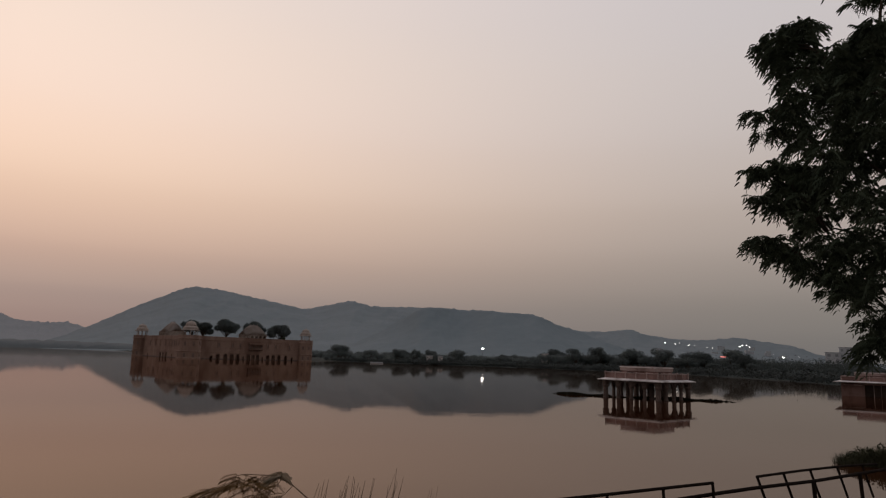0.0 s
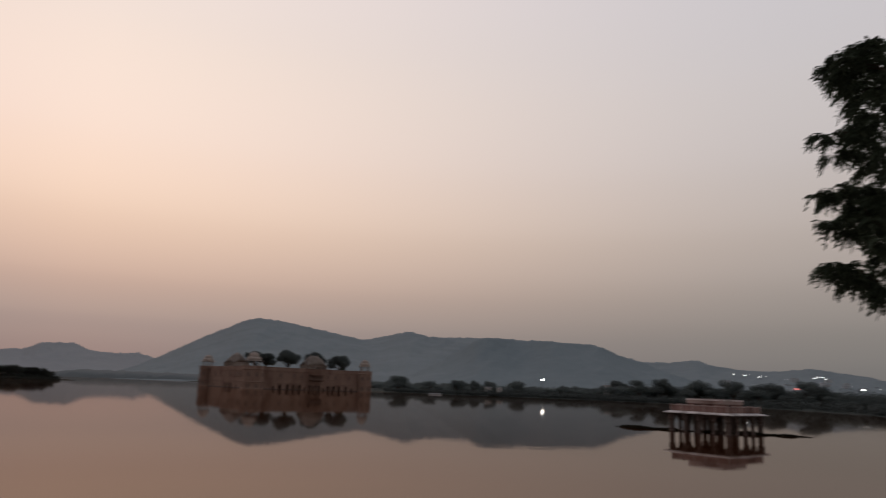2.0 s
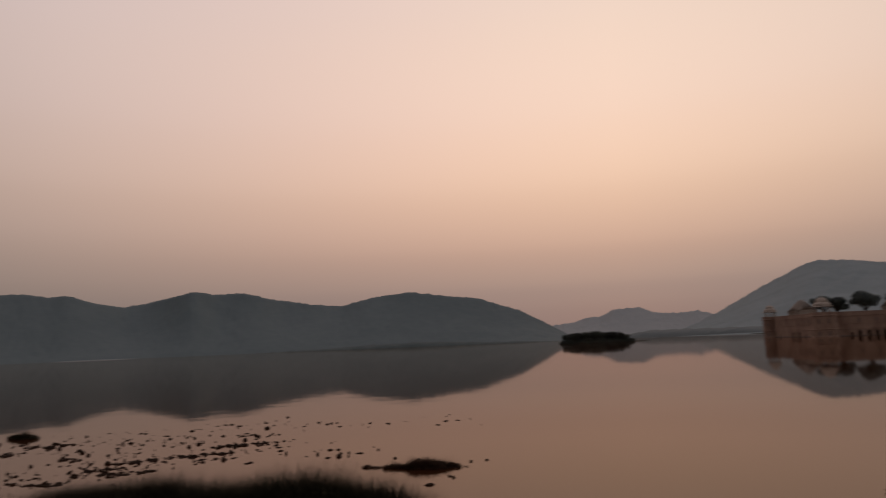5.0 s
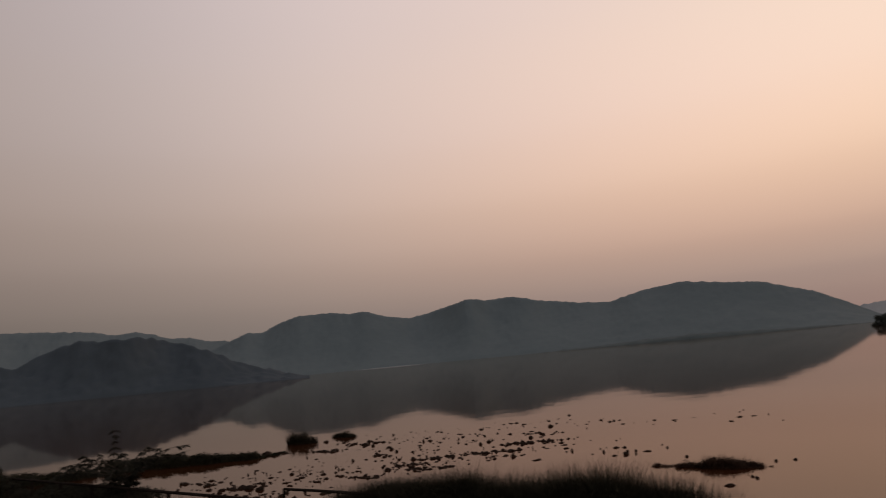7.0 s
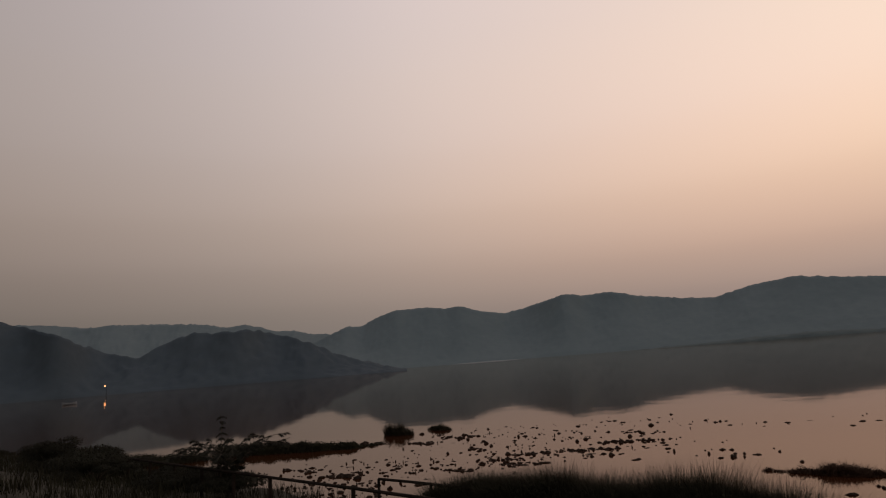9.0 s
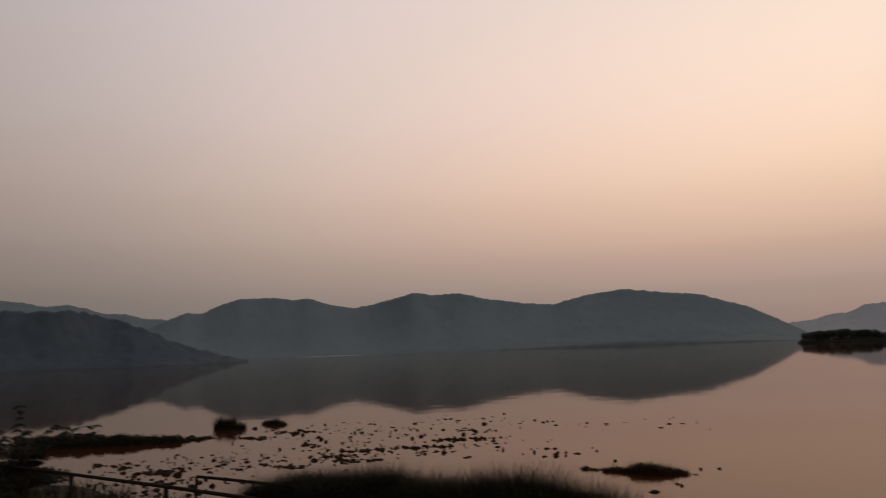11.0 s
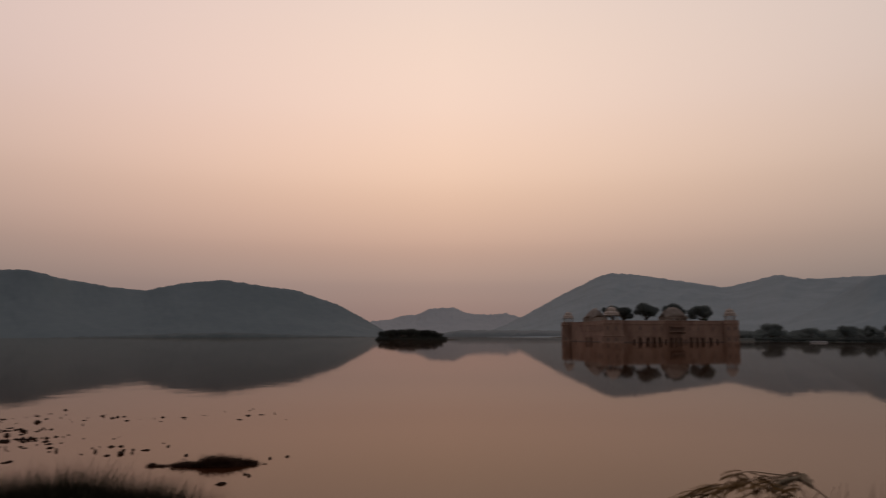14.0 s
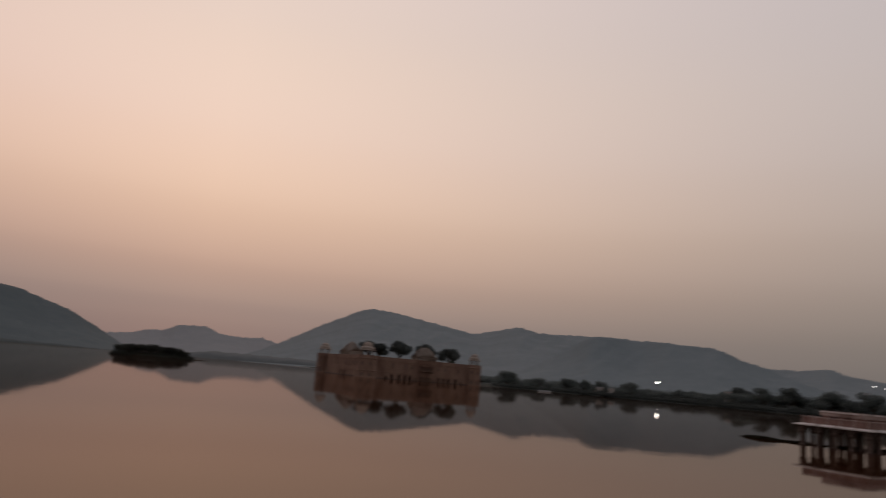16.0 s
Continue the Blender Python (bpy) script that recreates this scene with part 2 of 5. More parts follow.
DRYLEAF = material("dull_leaflet", (0.085, 0.046, 0.016), (0.15, 0.084, 0.03), 6.0, 0.85, 0.2, 6, rand=0.2, spec=0.1)
SEED = material("dry_seed_head", (0.16, 0.125, 0.08), (0.27, 0.21, 0.14), 8.0, 0.85, 0.2, 6, spec=0.1)
REED_GREEN = material("green_reed", (0.042, 0.044, 0.026), (0.072, 0.072, 0.042), 1.5, 0.9, 0.2, 6, spec=0.05)
# haze is tinted into this scrub and the far leaves
SCRUB = material("bank_scrub", (0.07, 0.08, 0.075), (0.086, 0.096, 0.09), 0.3, 0.95, 0.2, 6, spec=0.03)
LEAF_FAR = material("hazed_far_leaf", (0.098, 0.116, 0.11), (0.132, 0.15, 0.139), 0.4, 0.9, 0.2, 6, rand=0.25, spec=0.05, thin=0.42)
DRIFT = material("drift_weed", (0.034, 0.019, 0.013), (0.075, 0.042, 0.028), 1.5, 0.9, 0.2, 6, spec=0.05)
REED = material("reed_blade", (0.016, 0.0145, 0.009), (0.034, 0.03, 0.018), 1.5, 0.9, 0.2, 6, spec=0.05)
# low-contrast haze painted into far walls, their openings and the west shore
HAZE_WALL = material("hazy_wall", (0.40, 0.415, 0.425), (0.5, 0.51, 0.52), 0.5, 0.85, 0.2, 8, spec=0.1)
HAZE_DARK = material("hazy_opening", (0.24, 0.255, 0.262), (0.28, 0.29, 0.3), 0.5, 0.6, 0.0, 6, spec=0.1)
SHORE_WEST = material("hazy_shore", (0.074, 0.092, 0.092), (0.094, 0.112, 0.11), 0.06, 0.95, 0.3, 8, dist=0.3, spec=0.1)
STRAW = material("dry_grass", (0.03, 0.022, 0.013), (0.085, 0.062, 0.036), 2.0, 0.85, 0.2, 6, spec=0.1)
BARK = material("bark", (0.035, 0.028, 0.02), (0.08, 0.062, 0.046), 3.0, 0.9, 0.8, 6, tall=0.3, spec=0.1)
IRON = material("rusty_iron", (0.013, 0.010, 0.008), (0.03, 0.021, 0.016), 6.0, 0.95, 0.4, 8, spec=0.04)
PAD = material("floating_plant", (0.018, 0.011, 0.008), (0.036, 0.022, 0.015), 2.0, 0.85, 0.2, 6, spec=0.04)
WALLWHITE = material("white_wall", (0.36, 0.36, 0.35), (0.48, 0.48, 0.46), 0.5, 0.8, 0.2, 8)
CONCRETE = material("grey_concrete", (0.16, 0.165, 0.17), (0.24, 0.245, 0.25), 0.3, 0.85, 0.2, 8)
LAMP_WHITE = glow("white_lamp", (1.0, 0.98, 0.9), 12)
LAMP_SMALL = glow("small_white_lamp", (1.0, 0.97, 0.9), 4)
LAMP_AMBER = glow("amber_lamp", (1.0, 0.38, 0.12), 4.5)
LAMP_RED = glow("red_sign", (1.0, 0.16, 0.12), 1.1)


# ---- mesh helpers ----
def part(name, bm, mat_, parent=None, label="", smooth=False):
    me = bpy.data.meshes.new(name)
    bm.normal_update()
    bm.to_mesh(me)
    bm.free()
    me.materials.append(mat_)
    if smooth:
        me.polygons.foreach_set("use_smooth", [True] * len(me.polygons))
    ob = new(name, me)
    ob.parent = parent
    if label:
        ob["label"] = label
    return ob


def raw(name, verts, faces, mat_, parent=None, label="", smooth=False):
    me = bpy.data.meshes.new(name)
    me.from_pydata(verts, [], faces)
    me.materials.append(mat_)
    if smooth:
        me.polygons.foreach_set("use_smooth", [True] * len(me.polygons))
    ob = new(name, me)
    ob.parent = parent
    if label:
        ob["label"] = label
    return ob


def thing(name, m, label, category, group=""):
    ob = new(name)
    ob.matrix_basis = m
    return tagged(ob, label, category, group)


def box(bm, x0, x1, y0, y1, z0, z1, bevel=0.0, m=None):
    geo = bmesh.ops.create_cube(bm, size=1)
    vs = geo["verts"]
    for v in vs:
        v.co = Vector(((x0 + x1) / 2 + v.co.x * (x1 - x0), (y0 + y1) / 2 + v.co.y * (y1 - y0), (z0 + z1) / 2 + v.co.z * (z1 - z0)))
    if bevel:
        es = {e for v in vs for e in v.link_edges}
        out = bmesh.ops.bevel(bm, geom=list(es), offset=bevel, segments=1, affect="EDGES")
        vs = list({v for f in out["faces"] for v in f.verts} | {v for v in vs if v.is_valid})
    if m is not None:
        bmesh.ops.transform(bm, matrix=m, verts=vs)
    return vs


def lathe(bm, profile, seg=8, cx=0, cy=0, turn=0.0, sx=1.0, sy=1.0, close=True):
    """Revolves (radius, z) pairs round the vertical through cx, cy."""
    rings = []
    for r, z in profile:
        if r < 1e-4:
            rings.append([bm.verts.new((cx, cy, z))])
        else:
            rings.append([bm.verts.new((cx + sx * r * math.cos(turn + 2 * math.pi * i / seg), cy + sy * r * math.sin(turn + 2 * math.pi * i / seg), z)) for i in range(seg)])
    for a, b in zip(rings, rings[1:]):
        for i in range(seg):
            j = (i + 1) % seg
            if len(a) == 1 and len(b) == 1:
                continue
            if len(a) == 1:
                bm.faces.new((a[0], b[j], b[i]))
            elif len(b) == 1:
                bm.faces.new((a[i], a[j], b[0]))
            else:
                bm.faces.new((a[i], a[j], b[j], b[i]))
    if close:
        if len(rings[0]) > 1:
            bm.faces.new(list(reversed(rings[0])))
        if len(rings[-1]) > 1:
            bm.faces.new(rings[-1])


def tube(bm, pts, radii, seg=6):
    """A tapering tube through the points."""
    rings = []
    for i, p in enumerate(pts):
        p = Vector(p)
        d = (Vector(pts[min(i + 1, len(pts) - 1)]) - Vector(pts[max(i - 1, 0)])).normalized()
        side = d.cross(Vector((0, 0, 1)) if abs(d.z) < 0.95 else Vector((1, 0, 0))).normalized()
        up = side.cross(d)
        rings.append([bm.verts.new(p + radii[i] * (math.cos(2 * math.pi * k / seg) * side + math.sin(2 * math.pi * k / seg) * up)) for k in range(seg)])
    for a, b in zip(rings, rings[1:]):
        for k in range(seg):
            bm.faces.new((a[k], a[(k + 1) % seg], b[(k + 1) % seg], b[k]))
    bm.faces.new(list(reversed(rings[0])))
    bm.faces.new(rings[-1])


def arch_bay(bm, x0, x1, z0, z1, w, spring, rise, y0, y1, cusps=0, m=None):
    """A wall bay from x0 to x1 and z0 to z1 with an arched hole of width w that stands on z0; the hole goes from y0 to y1."""
    c = (x0 + x1) / 2
    seg = 8
    inner = [(c - w / 2, z0)] + [(c - w / 2 * math.cos(math.pi * i / seg), spring + rise * math.sin(math.pi * i / seg) ** 0.8) for i in range(seg + 1)] + [(c + w / 2, z0)]
    outer = [(x0, z0)] + [(x0 + (x1 - x0) * i / seg, z1) for i in range(seg + 1)] + [(x1, z0)]
    made = []
    lay = []
    for y in (y0, y1):
        lay.append(([bm.verts.new((x, y, z)) for x, z in inner], [bm.verts.new((x, y, z)) for x, z in outer]))
    (ia, oa), (ib, ob_) = lay
    for i in range(len(inner) - 1):
        bm.faces.new((oa[i], ia[i], ia[i + 1], oa[i + 1]))
        bm.faces.new((ob_[i + 1], ib[i + 1], ib[i], ob_[i]))
        bm.faces.new((ia[i], ib[i], ib[i + 1], ia[i + 1]))
        bm.faces.new((oa[i + 1], ob_[i + 1], ob_[i], oa[i]))
    made = [*ia, *oa, *ib, *ob_]
    if m is not None:
        bmesh.ops.transform(bm, matrix=m, verts=made)


def leaf_cloud(rng, lumps, count, size, squash=0.75, hollow=0.55):
    """Small bent leaf clumps filling the lumps (x, y, z, radius): verts and faces."""
    vol = np.array([r ** 2 for *_, r in lumps])
    which = rng.choice(len(lumps), count, p=vol / vol.sum())
    L = np.array(lumps)[which]
    d = rng.normal(size=(count, 3))
    d /= np.linalg.norm(d, axis=1)[:, None]
    rad = L[:, 3] * (hollow + (1 - hollow) * rng.random(count) ** 0.6) * (1 + 0.12 * rng.normal(size=count))
    p = L[:, :3] + d * rad[:, None] * np.array([1, 1, squash])
    u = rng.normal(size=(count, 3)); u /= np.linalg.norm(u, axis=1)[:, None]
    v = np.cross(u, d); v /= np.linalg.norm(v, axis=1)[:, None] + 1e-9
    s = size * (0.6 + 0.8 * rng.random(count))[:, None]
    verts = np.stack([p - u * s, p + v * s * 0.5 - d * s * 0.2, p + u * s, p - v * s * 0.5 - d * s * 0.2], 1).reshape(-1, 3)
    faces = [(4 * i, 4 * i + 1, 4 * i + 2, 4 * i + 3) for i in range(count)]
    return verts.tolist(), faces


def spread_tree(name, seed, height, width, lean=0.0, count=700, leaf=0.35, low=0.3, squash=0.75, mat_=None, label="", category="tree", group="", m=Matrix()):
    """A tree with a forked trunk, limbs and a lumpy crown, rooted at its origin."""
    rng = np.random.default_rng(seed)
    t = thing(name, m, label, category, group)
    bm = bmesh.new()
    fork = height * low
    tube(bm, [(0, 0, -0.3), (0.03 * height * lean, 0, fork * 0.5), (0.06 * height * lean, 0.02 * height, fork)], [0.045 * height, 0.035 * height, 0.028 * height])
    lumps = []
    for i in range(11):
        a = 2 * math.pi * i / 11 + rng.random()
        r = width * (0.1 + 0.28 * rng.random())
        z = height * (low + (1 - low) * (0.36 + 0.46 * rng.random() - 0.35 * (r / width - 0.24)))
        lumps.append((r * math.cos(a), r * math.sin(a), z, width * (0.11 + 0.11 * rng.random())))
        tube(bm, [(0.06 * height * lean, 0.02 * height, fork * 0.96), (0.5 * r * math.cos(a), 0.5 * r * math.sin(a), (fork + z) / 2), (0.9 * r * math.cos(a), 0.9 * r * math.sin(a), z)], [0.022 * height, 0.014 * height, 0.006 * height], 5)
    lumps.append((0, 0, height * (low + (1 - low) * 0.68), width * 0.23))
    part("trunk", bm, BARK, t)
    v, f = leaf_cloud(rng, lumps, count, leaf, squash)
    raw("crown", v, f, mat_ or LEAF_FAR, t)
    return t


# ---- water, hills, banks ----
bm = bmesh.new()
lathe(bm, [(0.0, 0.0), (60, 0.0), (600, 0.0), (4600, 0.0)], 64, close=False)
bmesh.ops.reverse_faces(bm, faces=bm.faces)
water = tagged(part("water", bm, WATER), "calm brownish lake water mirroring the dusk sky", "lake water", kind="structure")
if water.data.polygons[0].normal.z < 0:
    water.data.flip_normals()


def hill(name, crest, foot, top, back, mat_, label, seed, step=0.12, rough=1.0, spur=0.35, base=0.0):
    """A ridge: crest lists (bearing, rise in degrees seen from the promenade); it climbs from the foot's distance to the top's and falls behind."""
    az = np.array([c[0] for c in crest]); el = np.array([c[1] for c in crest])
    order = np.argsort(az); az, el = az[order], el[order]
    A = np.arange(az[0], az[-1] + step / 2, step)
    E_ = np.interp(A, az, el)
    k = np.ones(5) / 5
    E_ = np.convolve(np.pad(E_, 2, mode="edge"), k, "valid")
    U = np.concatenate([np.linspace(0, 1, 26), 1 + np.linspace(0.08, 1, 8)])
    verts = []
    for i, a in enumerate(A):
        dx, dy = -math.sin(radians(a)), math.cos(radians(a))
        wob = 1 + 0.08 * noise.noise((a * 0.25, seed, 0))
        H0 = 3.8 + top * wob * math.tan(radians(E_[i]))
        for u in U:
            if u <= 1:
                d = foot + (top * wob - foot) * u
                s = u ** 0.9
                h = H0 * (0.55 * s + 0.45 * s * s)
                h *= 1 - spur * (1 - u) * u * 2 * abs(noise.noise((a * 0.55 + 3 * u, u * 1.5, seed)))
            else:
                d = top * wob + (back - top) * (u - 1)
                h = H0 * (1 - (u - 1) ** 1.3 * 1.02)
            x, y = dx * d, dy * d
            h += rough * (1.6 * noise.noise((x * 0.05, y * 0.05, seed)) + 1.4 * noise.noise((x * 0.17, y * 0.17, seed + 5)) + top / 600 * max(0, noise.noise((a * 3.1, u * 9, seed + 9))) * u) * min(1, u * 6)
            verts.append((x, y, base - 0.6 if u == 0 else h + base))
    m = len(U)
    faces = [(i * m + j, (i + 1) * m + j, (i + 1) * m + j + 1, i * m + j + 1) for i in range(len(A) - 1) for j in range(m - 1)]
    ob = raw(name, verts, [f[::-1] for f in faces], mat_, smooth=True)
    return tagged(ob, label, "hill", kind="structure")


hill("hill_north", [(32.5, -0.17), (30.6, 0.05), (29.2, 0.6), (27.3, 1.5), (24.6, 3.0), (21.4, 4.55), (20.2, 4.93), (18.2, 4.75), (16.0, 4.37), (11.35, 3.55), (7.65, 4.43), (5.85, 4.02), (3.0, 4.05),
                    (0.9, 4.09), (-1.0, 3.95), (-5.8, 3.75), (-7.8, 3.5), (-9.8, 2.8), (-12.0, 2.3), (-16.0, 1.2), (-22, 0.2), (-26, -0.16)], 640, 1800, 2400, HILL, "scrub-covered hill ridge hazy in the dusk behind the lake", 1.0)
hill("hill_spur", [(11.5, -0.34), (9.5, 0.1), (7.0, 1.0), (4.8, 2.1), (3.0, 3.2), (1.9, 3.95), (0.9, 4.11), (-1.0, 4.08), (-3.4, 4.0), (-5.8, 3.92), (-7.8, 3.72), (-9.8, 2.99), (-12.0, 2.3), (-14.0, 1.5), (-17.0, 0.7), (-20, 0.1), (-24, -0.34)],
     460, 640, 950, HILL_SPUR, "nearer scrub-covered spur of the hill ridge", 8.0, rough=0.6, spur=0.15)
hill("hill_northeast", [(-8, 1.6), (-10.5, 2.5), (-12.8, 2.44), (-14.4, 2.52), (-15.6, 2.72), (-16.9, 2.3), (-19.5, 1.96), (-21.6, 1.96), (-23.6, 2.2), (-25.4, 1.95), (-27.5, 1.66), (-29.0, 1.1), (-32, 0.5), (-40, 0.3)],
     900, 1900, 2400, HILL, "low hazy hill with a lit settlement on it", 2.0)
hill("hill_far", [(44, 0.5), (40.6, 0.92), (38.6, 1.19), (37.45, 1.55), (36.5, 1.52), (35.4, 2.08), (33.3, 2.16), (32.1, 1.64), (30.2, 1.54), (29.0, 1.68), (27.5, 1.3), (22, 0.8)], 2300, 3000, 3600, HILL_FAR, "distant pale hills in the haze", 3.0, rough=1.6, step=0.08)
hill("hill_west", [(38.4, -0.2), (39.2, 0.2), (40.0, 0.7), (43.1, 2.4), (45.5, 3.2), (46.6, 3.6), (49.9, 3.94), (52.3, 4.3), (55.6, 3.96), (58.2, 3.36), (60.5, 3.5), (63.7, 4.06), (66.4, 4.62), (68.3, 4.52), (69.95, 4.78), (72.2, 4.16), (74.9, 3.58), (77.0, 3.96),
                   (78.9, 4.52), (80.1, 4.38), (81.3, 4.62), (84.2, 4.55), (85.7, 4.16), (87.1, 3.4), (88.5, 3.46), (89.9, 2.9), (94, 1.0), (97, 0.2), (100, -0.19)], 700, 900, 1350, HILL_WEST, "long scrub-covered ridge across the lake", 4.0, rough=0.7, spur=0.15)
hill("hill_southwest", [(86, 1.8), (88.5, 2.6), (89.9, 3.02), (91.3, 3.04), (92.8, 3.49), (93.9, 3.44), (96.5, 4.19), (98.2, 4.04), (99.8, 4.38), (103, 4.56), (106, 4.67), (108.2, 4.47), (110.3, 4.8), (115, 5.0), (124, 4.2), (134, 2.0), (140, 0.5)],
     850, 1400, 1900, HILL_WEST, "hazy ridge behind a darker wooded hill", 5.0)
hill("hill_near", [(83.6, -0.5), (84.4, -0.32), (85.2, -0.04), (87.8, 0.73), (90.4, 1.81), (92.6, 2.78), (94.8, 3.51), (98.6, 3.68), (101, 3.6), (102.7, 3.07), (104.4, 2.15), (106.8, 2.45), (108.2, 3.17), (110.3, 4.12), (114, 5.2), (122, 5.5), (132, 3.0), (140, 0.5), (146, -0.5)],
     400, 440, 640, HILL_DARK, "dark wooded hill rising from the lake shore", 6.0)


def bank(name, line, width, height, mat_, label, seed, step=3.0, rough=0.25, fade=0):
    """A low shore strip along the plan line, rising to the given height and running back by the width (to the left of the line)."""
    pts = []
    for (xa, ya), (xb, yb) in zip(line, line[1:]):
        n_ = max(1, int(math.hypot(xb - xa, yb - ya) / step))
        pts += [(xa + (xb - xa) * i / n_, ya + (yb - ya) * i / n_) for i in range(n_)]
    pts.append(line[-1])
    prof = [(-0.02, -0.7), (0.0, 0.02), (0.03, 0.3), (0.08, 0.55), (0.2, 0.8), (0.5, 1.0), (0.8, 1.0), (1.0, 0.9)]
    verts = []
    for i, (x, y) in enumerate(pts):
        a, b = pts[max(i - 1, 0)], pts[min(i + 1, len(pts) - 1)]
        d = Vector((b[0] - a[0], b[1] - a[1])).normalized()
        nx, ny = -d.y, d.x
        w = 0.02 * width * noise.noise((x * 0.08, y * 0.08, seed)) + 0.008 * width * noise.noise((x * 0.4, y * 0.4, seed))
        end = min(1.0, (i + 0.3) / fade, (len(pts) - 1 - i + 0.3) / fade) if fade else 1.0
        for s, h in prof:
            q = (x + nx * (s * width + w), y + ny * (s * width + w))
            verts.append((*q, (h * height * end - 0.5 * (1 - end) if h > 0 else h) + (rough * noise.noise((q[0] * 0.3, q[1] * 0.3, seed)) if h > 0.1 else 0)))
    m = len(prof)
    faces = [(i * m + j, (i + 1) * m + j, (i + 1) * m + j + 1, i * m + j + 1) for i in range(len(pts) - 1) for j in range(m - 1)]
    if width < 0:
        faces = [f[::-1] for f in faces]
    return tagged(raw(name, verts, faces, mat_, smooth=True), label, "bank", kind="structure")


FAR_BANK = [(230, 20), (185, 80), (130, 132), (101, 172), (103, 214), (95, 254), (78, 283), (50, 306), (15, 318), (-20, 322), (-55, 330), (-110, 380), (-200, 490), (-330, 650)]
bank("bank_far", FAR_BANK, -320, 1.6, SHORE, "low grassy far bank with scrub", 7.0)


# ---- near bank ----
# e runs along the promenade, n points out to the lake
EX, EY, NX, NY = 0.819, 0.573, -0.573, 0.819


def plan(s, n_, z=0.0):
    return (s * EX + n_ * NX, s * EY + n_ * NY, z)


def near_height(s, n_):
    prof = [(-400, 2.3), (1.6, 2.26), (2.4, 2.2), (5.0, 1.5), (8.0, 0.75), (10.5, 0.3), (11.6, 0.03), (13.0, -0.5), (40, -1.2)]
    w = 0.8 * noise.noise((s * 0.12, 3.3, 0)) + 0.35 * noise.noise((s * 0.5, 1.1, 0))
    east = min(1, max(0, (s - 0.5) / 3)) * (3.4 if n_ > 2.4 else 0) * min(1, max(0, (n_ - 2.4) / 3))
    h = float(np.interp(n_ + w + east, [p[0] for p in prof], [p[1] for p in prof]))
    if n_ > 1.5:
        h += 0.10 * noise.noise((s * 0.7, n_ * 0.7, 2)) + 0.04 * noise.noise((s * 2.5, n_ * 2.5, 4))
    return h


S_ = np.concatenate([np.linspace(-400, -60, 18), np.arange(-58, 40, 0.8), np.linspace(41, 300, 16)])
N_ = np.concatenate([[-400, -150, -60, -20, -8, -3, 0, 1.5], np.arange(1.8, 14, 0.45), [18, 30]])
vv = [plan(s, n_, near_height(s, n_)) for s in S_ for n_ in N_]
mm = len(N_)
ff = [(i * mm + j, (i + 1) * mm + j, (i + 1) * mm + j + 1, i * mm + j + 1) for i in range(len(S_) - 1) for j in range(mm - 1)]
tagged(raw("ground", vv, ff, EARTH, smooth=True), "dark weedy earth bank sloping to the lake", "bank", kind="structure")
bm = bmesh.new()
box(bm, -120, 120, -9, 1.7, -0.2, 0.06, 0.02, Matrix(((EX, NX, 0, 0), (EY, NY, 0, 0), (0, 0, 1, 2.26), (0, 0, 0, 1))))
tagged(part("pavement", bm, PAVING), "worn stone promenade paving above the bank", "pavement", kind="structure")


# ---- lake palace ----
SIDE = 26.7
PAL = pose(-95.9, 300.4, 0, 0, 0, 43.1)
palace = thing("lake_palace", PAL, "brown sandstone lake palace with arcades and corner kiosks", "palace")
TOP = 8.6


def face_matrix(k):
    return Matrix.Rotation(k * math.pi / 2, 4, "Z")


def niche(c, z0, w, h, y, m, wide=0.3):
    """A framed arched window in a palace wall; a darker panel paints the recess's shade."""
    bm = bmesh.new()
    arch_bay(bm, c - w / 2 - wide, c + w / 2 + wide, z0, z0 + h + 0.35, w, z0 + h * 0.62, h * 0.38, y - 0.14, y - 0.004, m=m)
    fr = part("window_frame", bm, STONE, palace)
    bm = bmesh.new()
    box(bm, c - w / 2 - 0.02, c + w / 2 + 0.02, y - 0.02, y + 0.02, z0 + 0.02, z0 + h * 0.98, m=m)
    part("window_opening", bm, NICHE, fr)
    bm = bmesh.new()
    box(bm, c - w / 2 - wide - 0.1, c + w / 2 + wide + 0.1, y - 0.26, y - 0.006, z0 - 0.16, z0 - 0.004, 0.03, m)
    part("sill", bm, STONE, fr)


# arches of the arcade: centre along the side and half width
FRONT_ROW = [(-16.6, 0.55), (-13.9, 0.85), (-10.7, 0.85), (-7.9, 0.85), (-5.35, 0.85), (-2.9, 0.4), (-0.6, 0.8), (1.5, 0.8), (3.65, 0.8), (5.8, 0.4), (8.25, 0.85), (10.85, 0.85), (13.5, 0.85), (16.8, 0.8), (19.8, 0.5)]
SIDE_ROW = [(-17.2, 0.6), (-3.1, 0.9), (0.0, 0.9), (3.1, 0.9), (9.0, 0.5), (16.0, 0.6)]
FRONT_WINDOWS = [(-13.7, 0.75), (-7.8, 0.75), (-4.55, 0.6), (8.0, 0.6), (11.65, 0.75), (18.3, 0.6)]
SIDE_WINDOWS = [(-15.4, 0.8), (-9.4, 0.9), (-4.2, 0.8), (1.75, 1.1), (5.6, 0.8), (8.8, 1.0), (11.1, 1.0), (13.4, 1.0), (15.7, 1.0), (18.4, 1.0)]


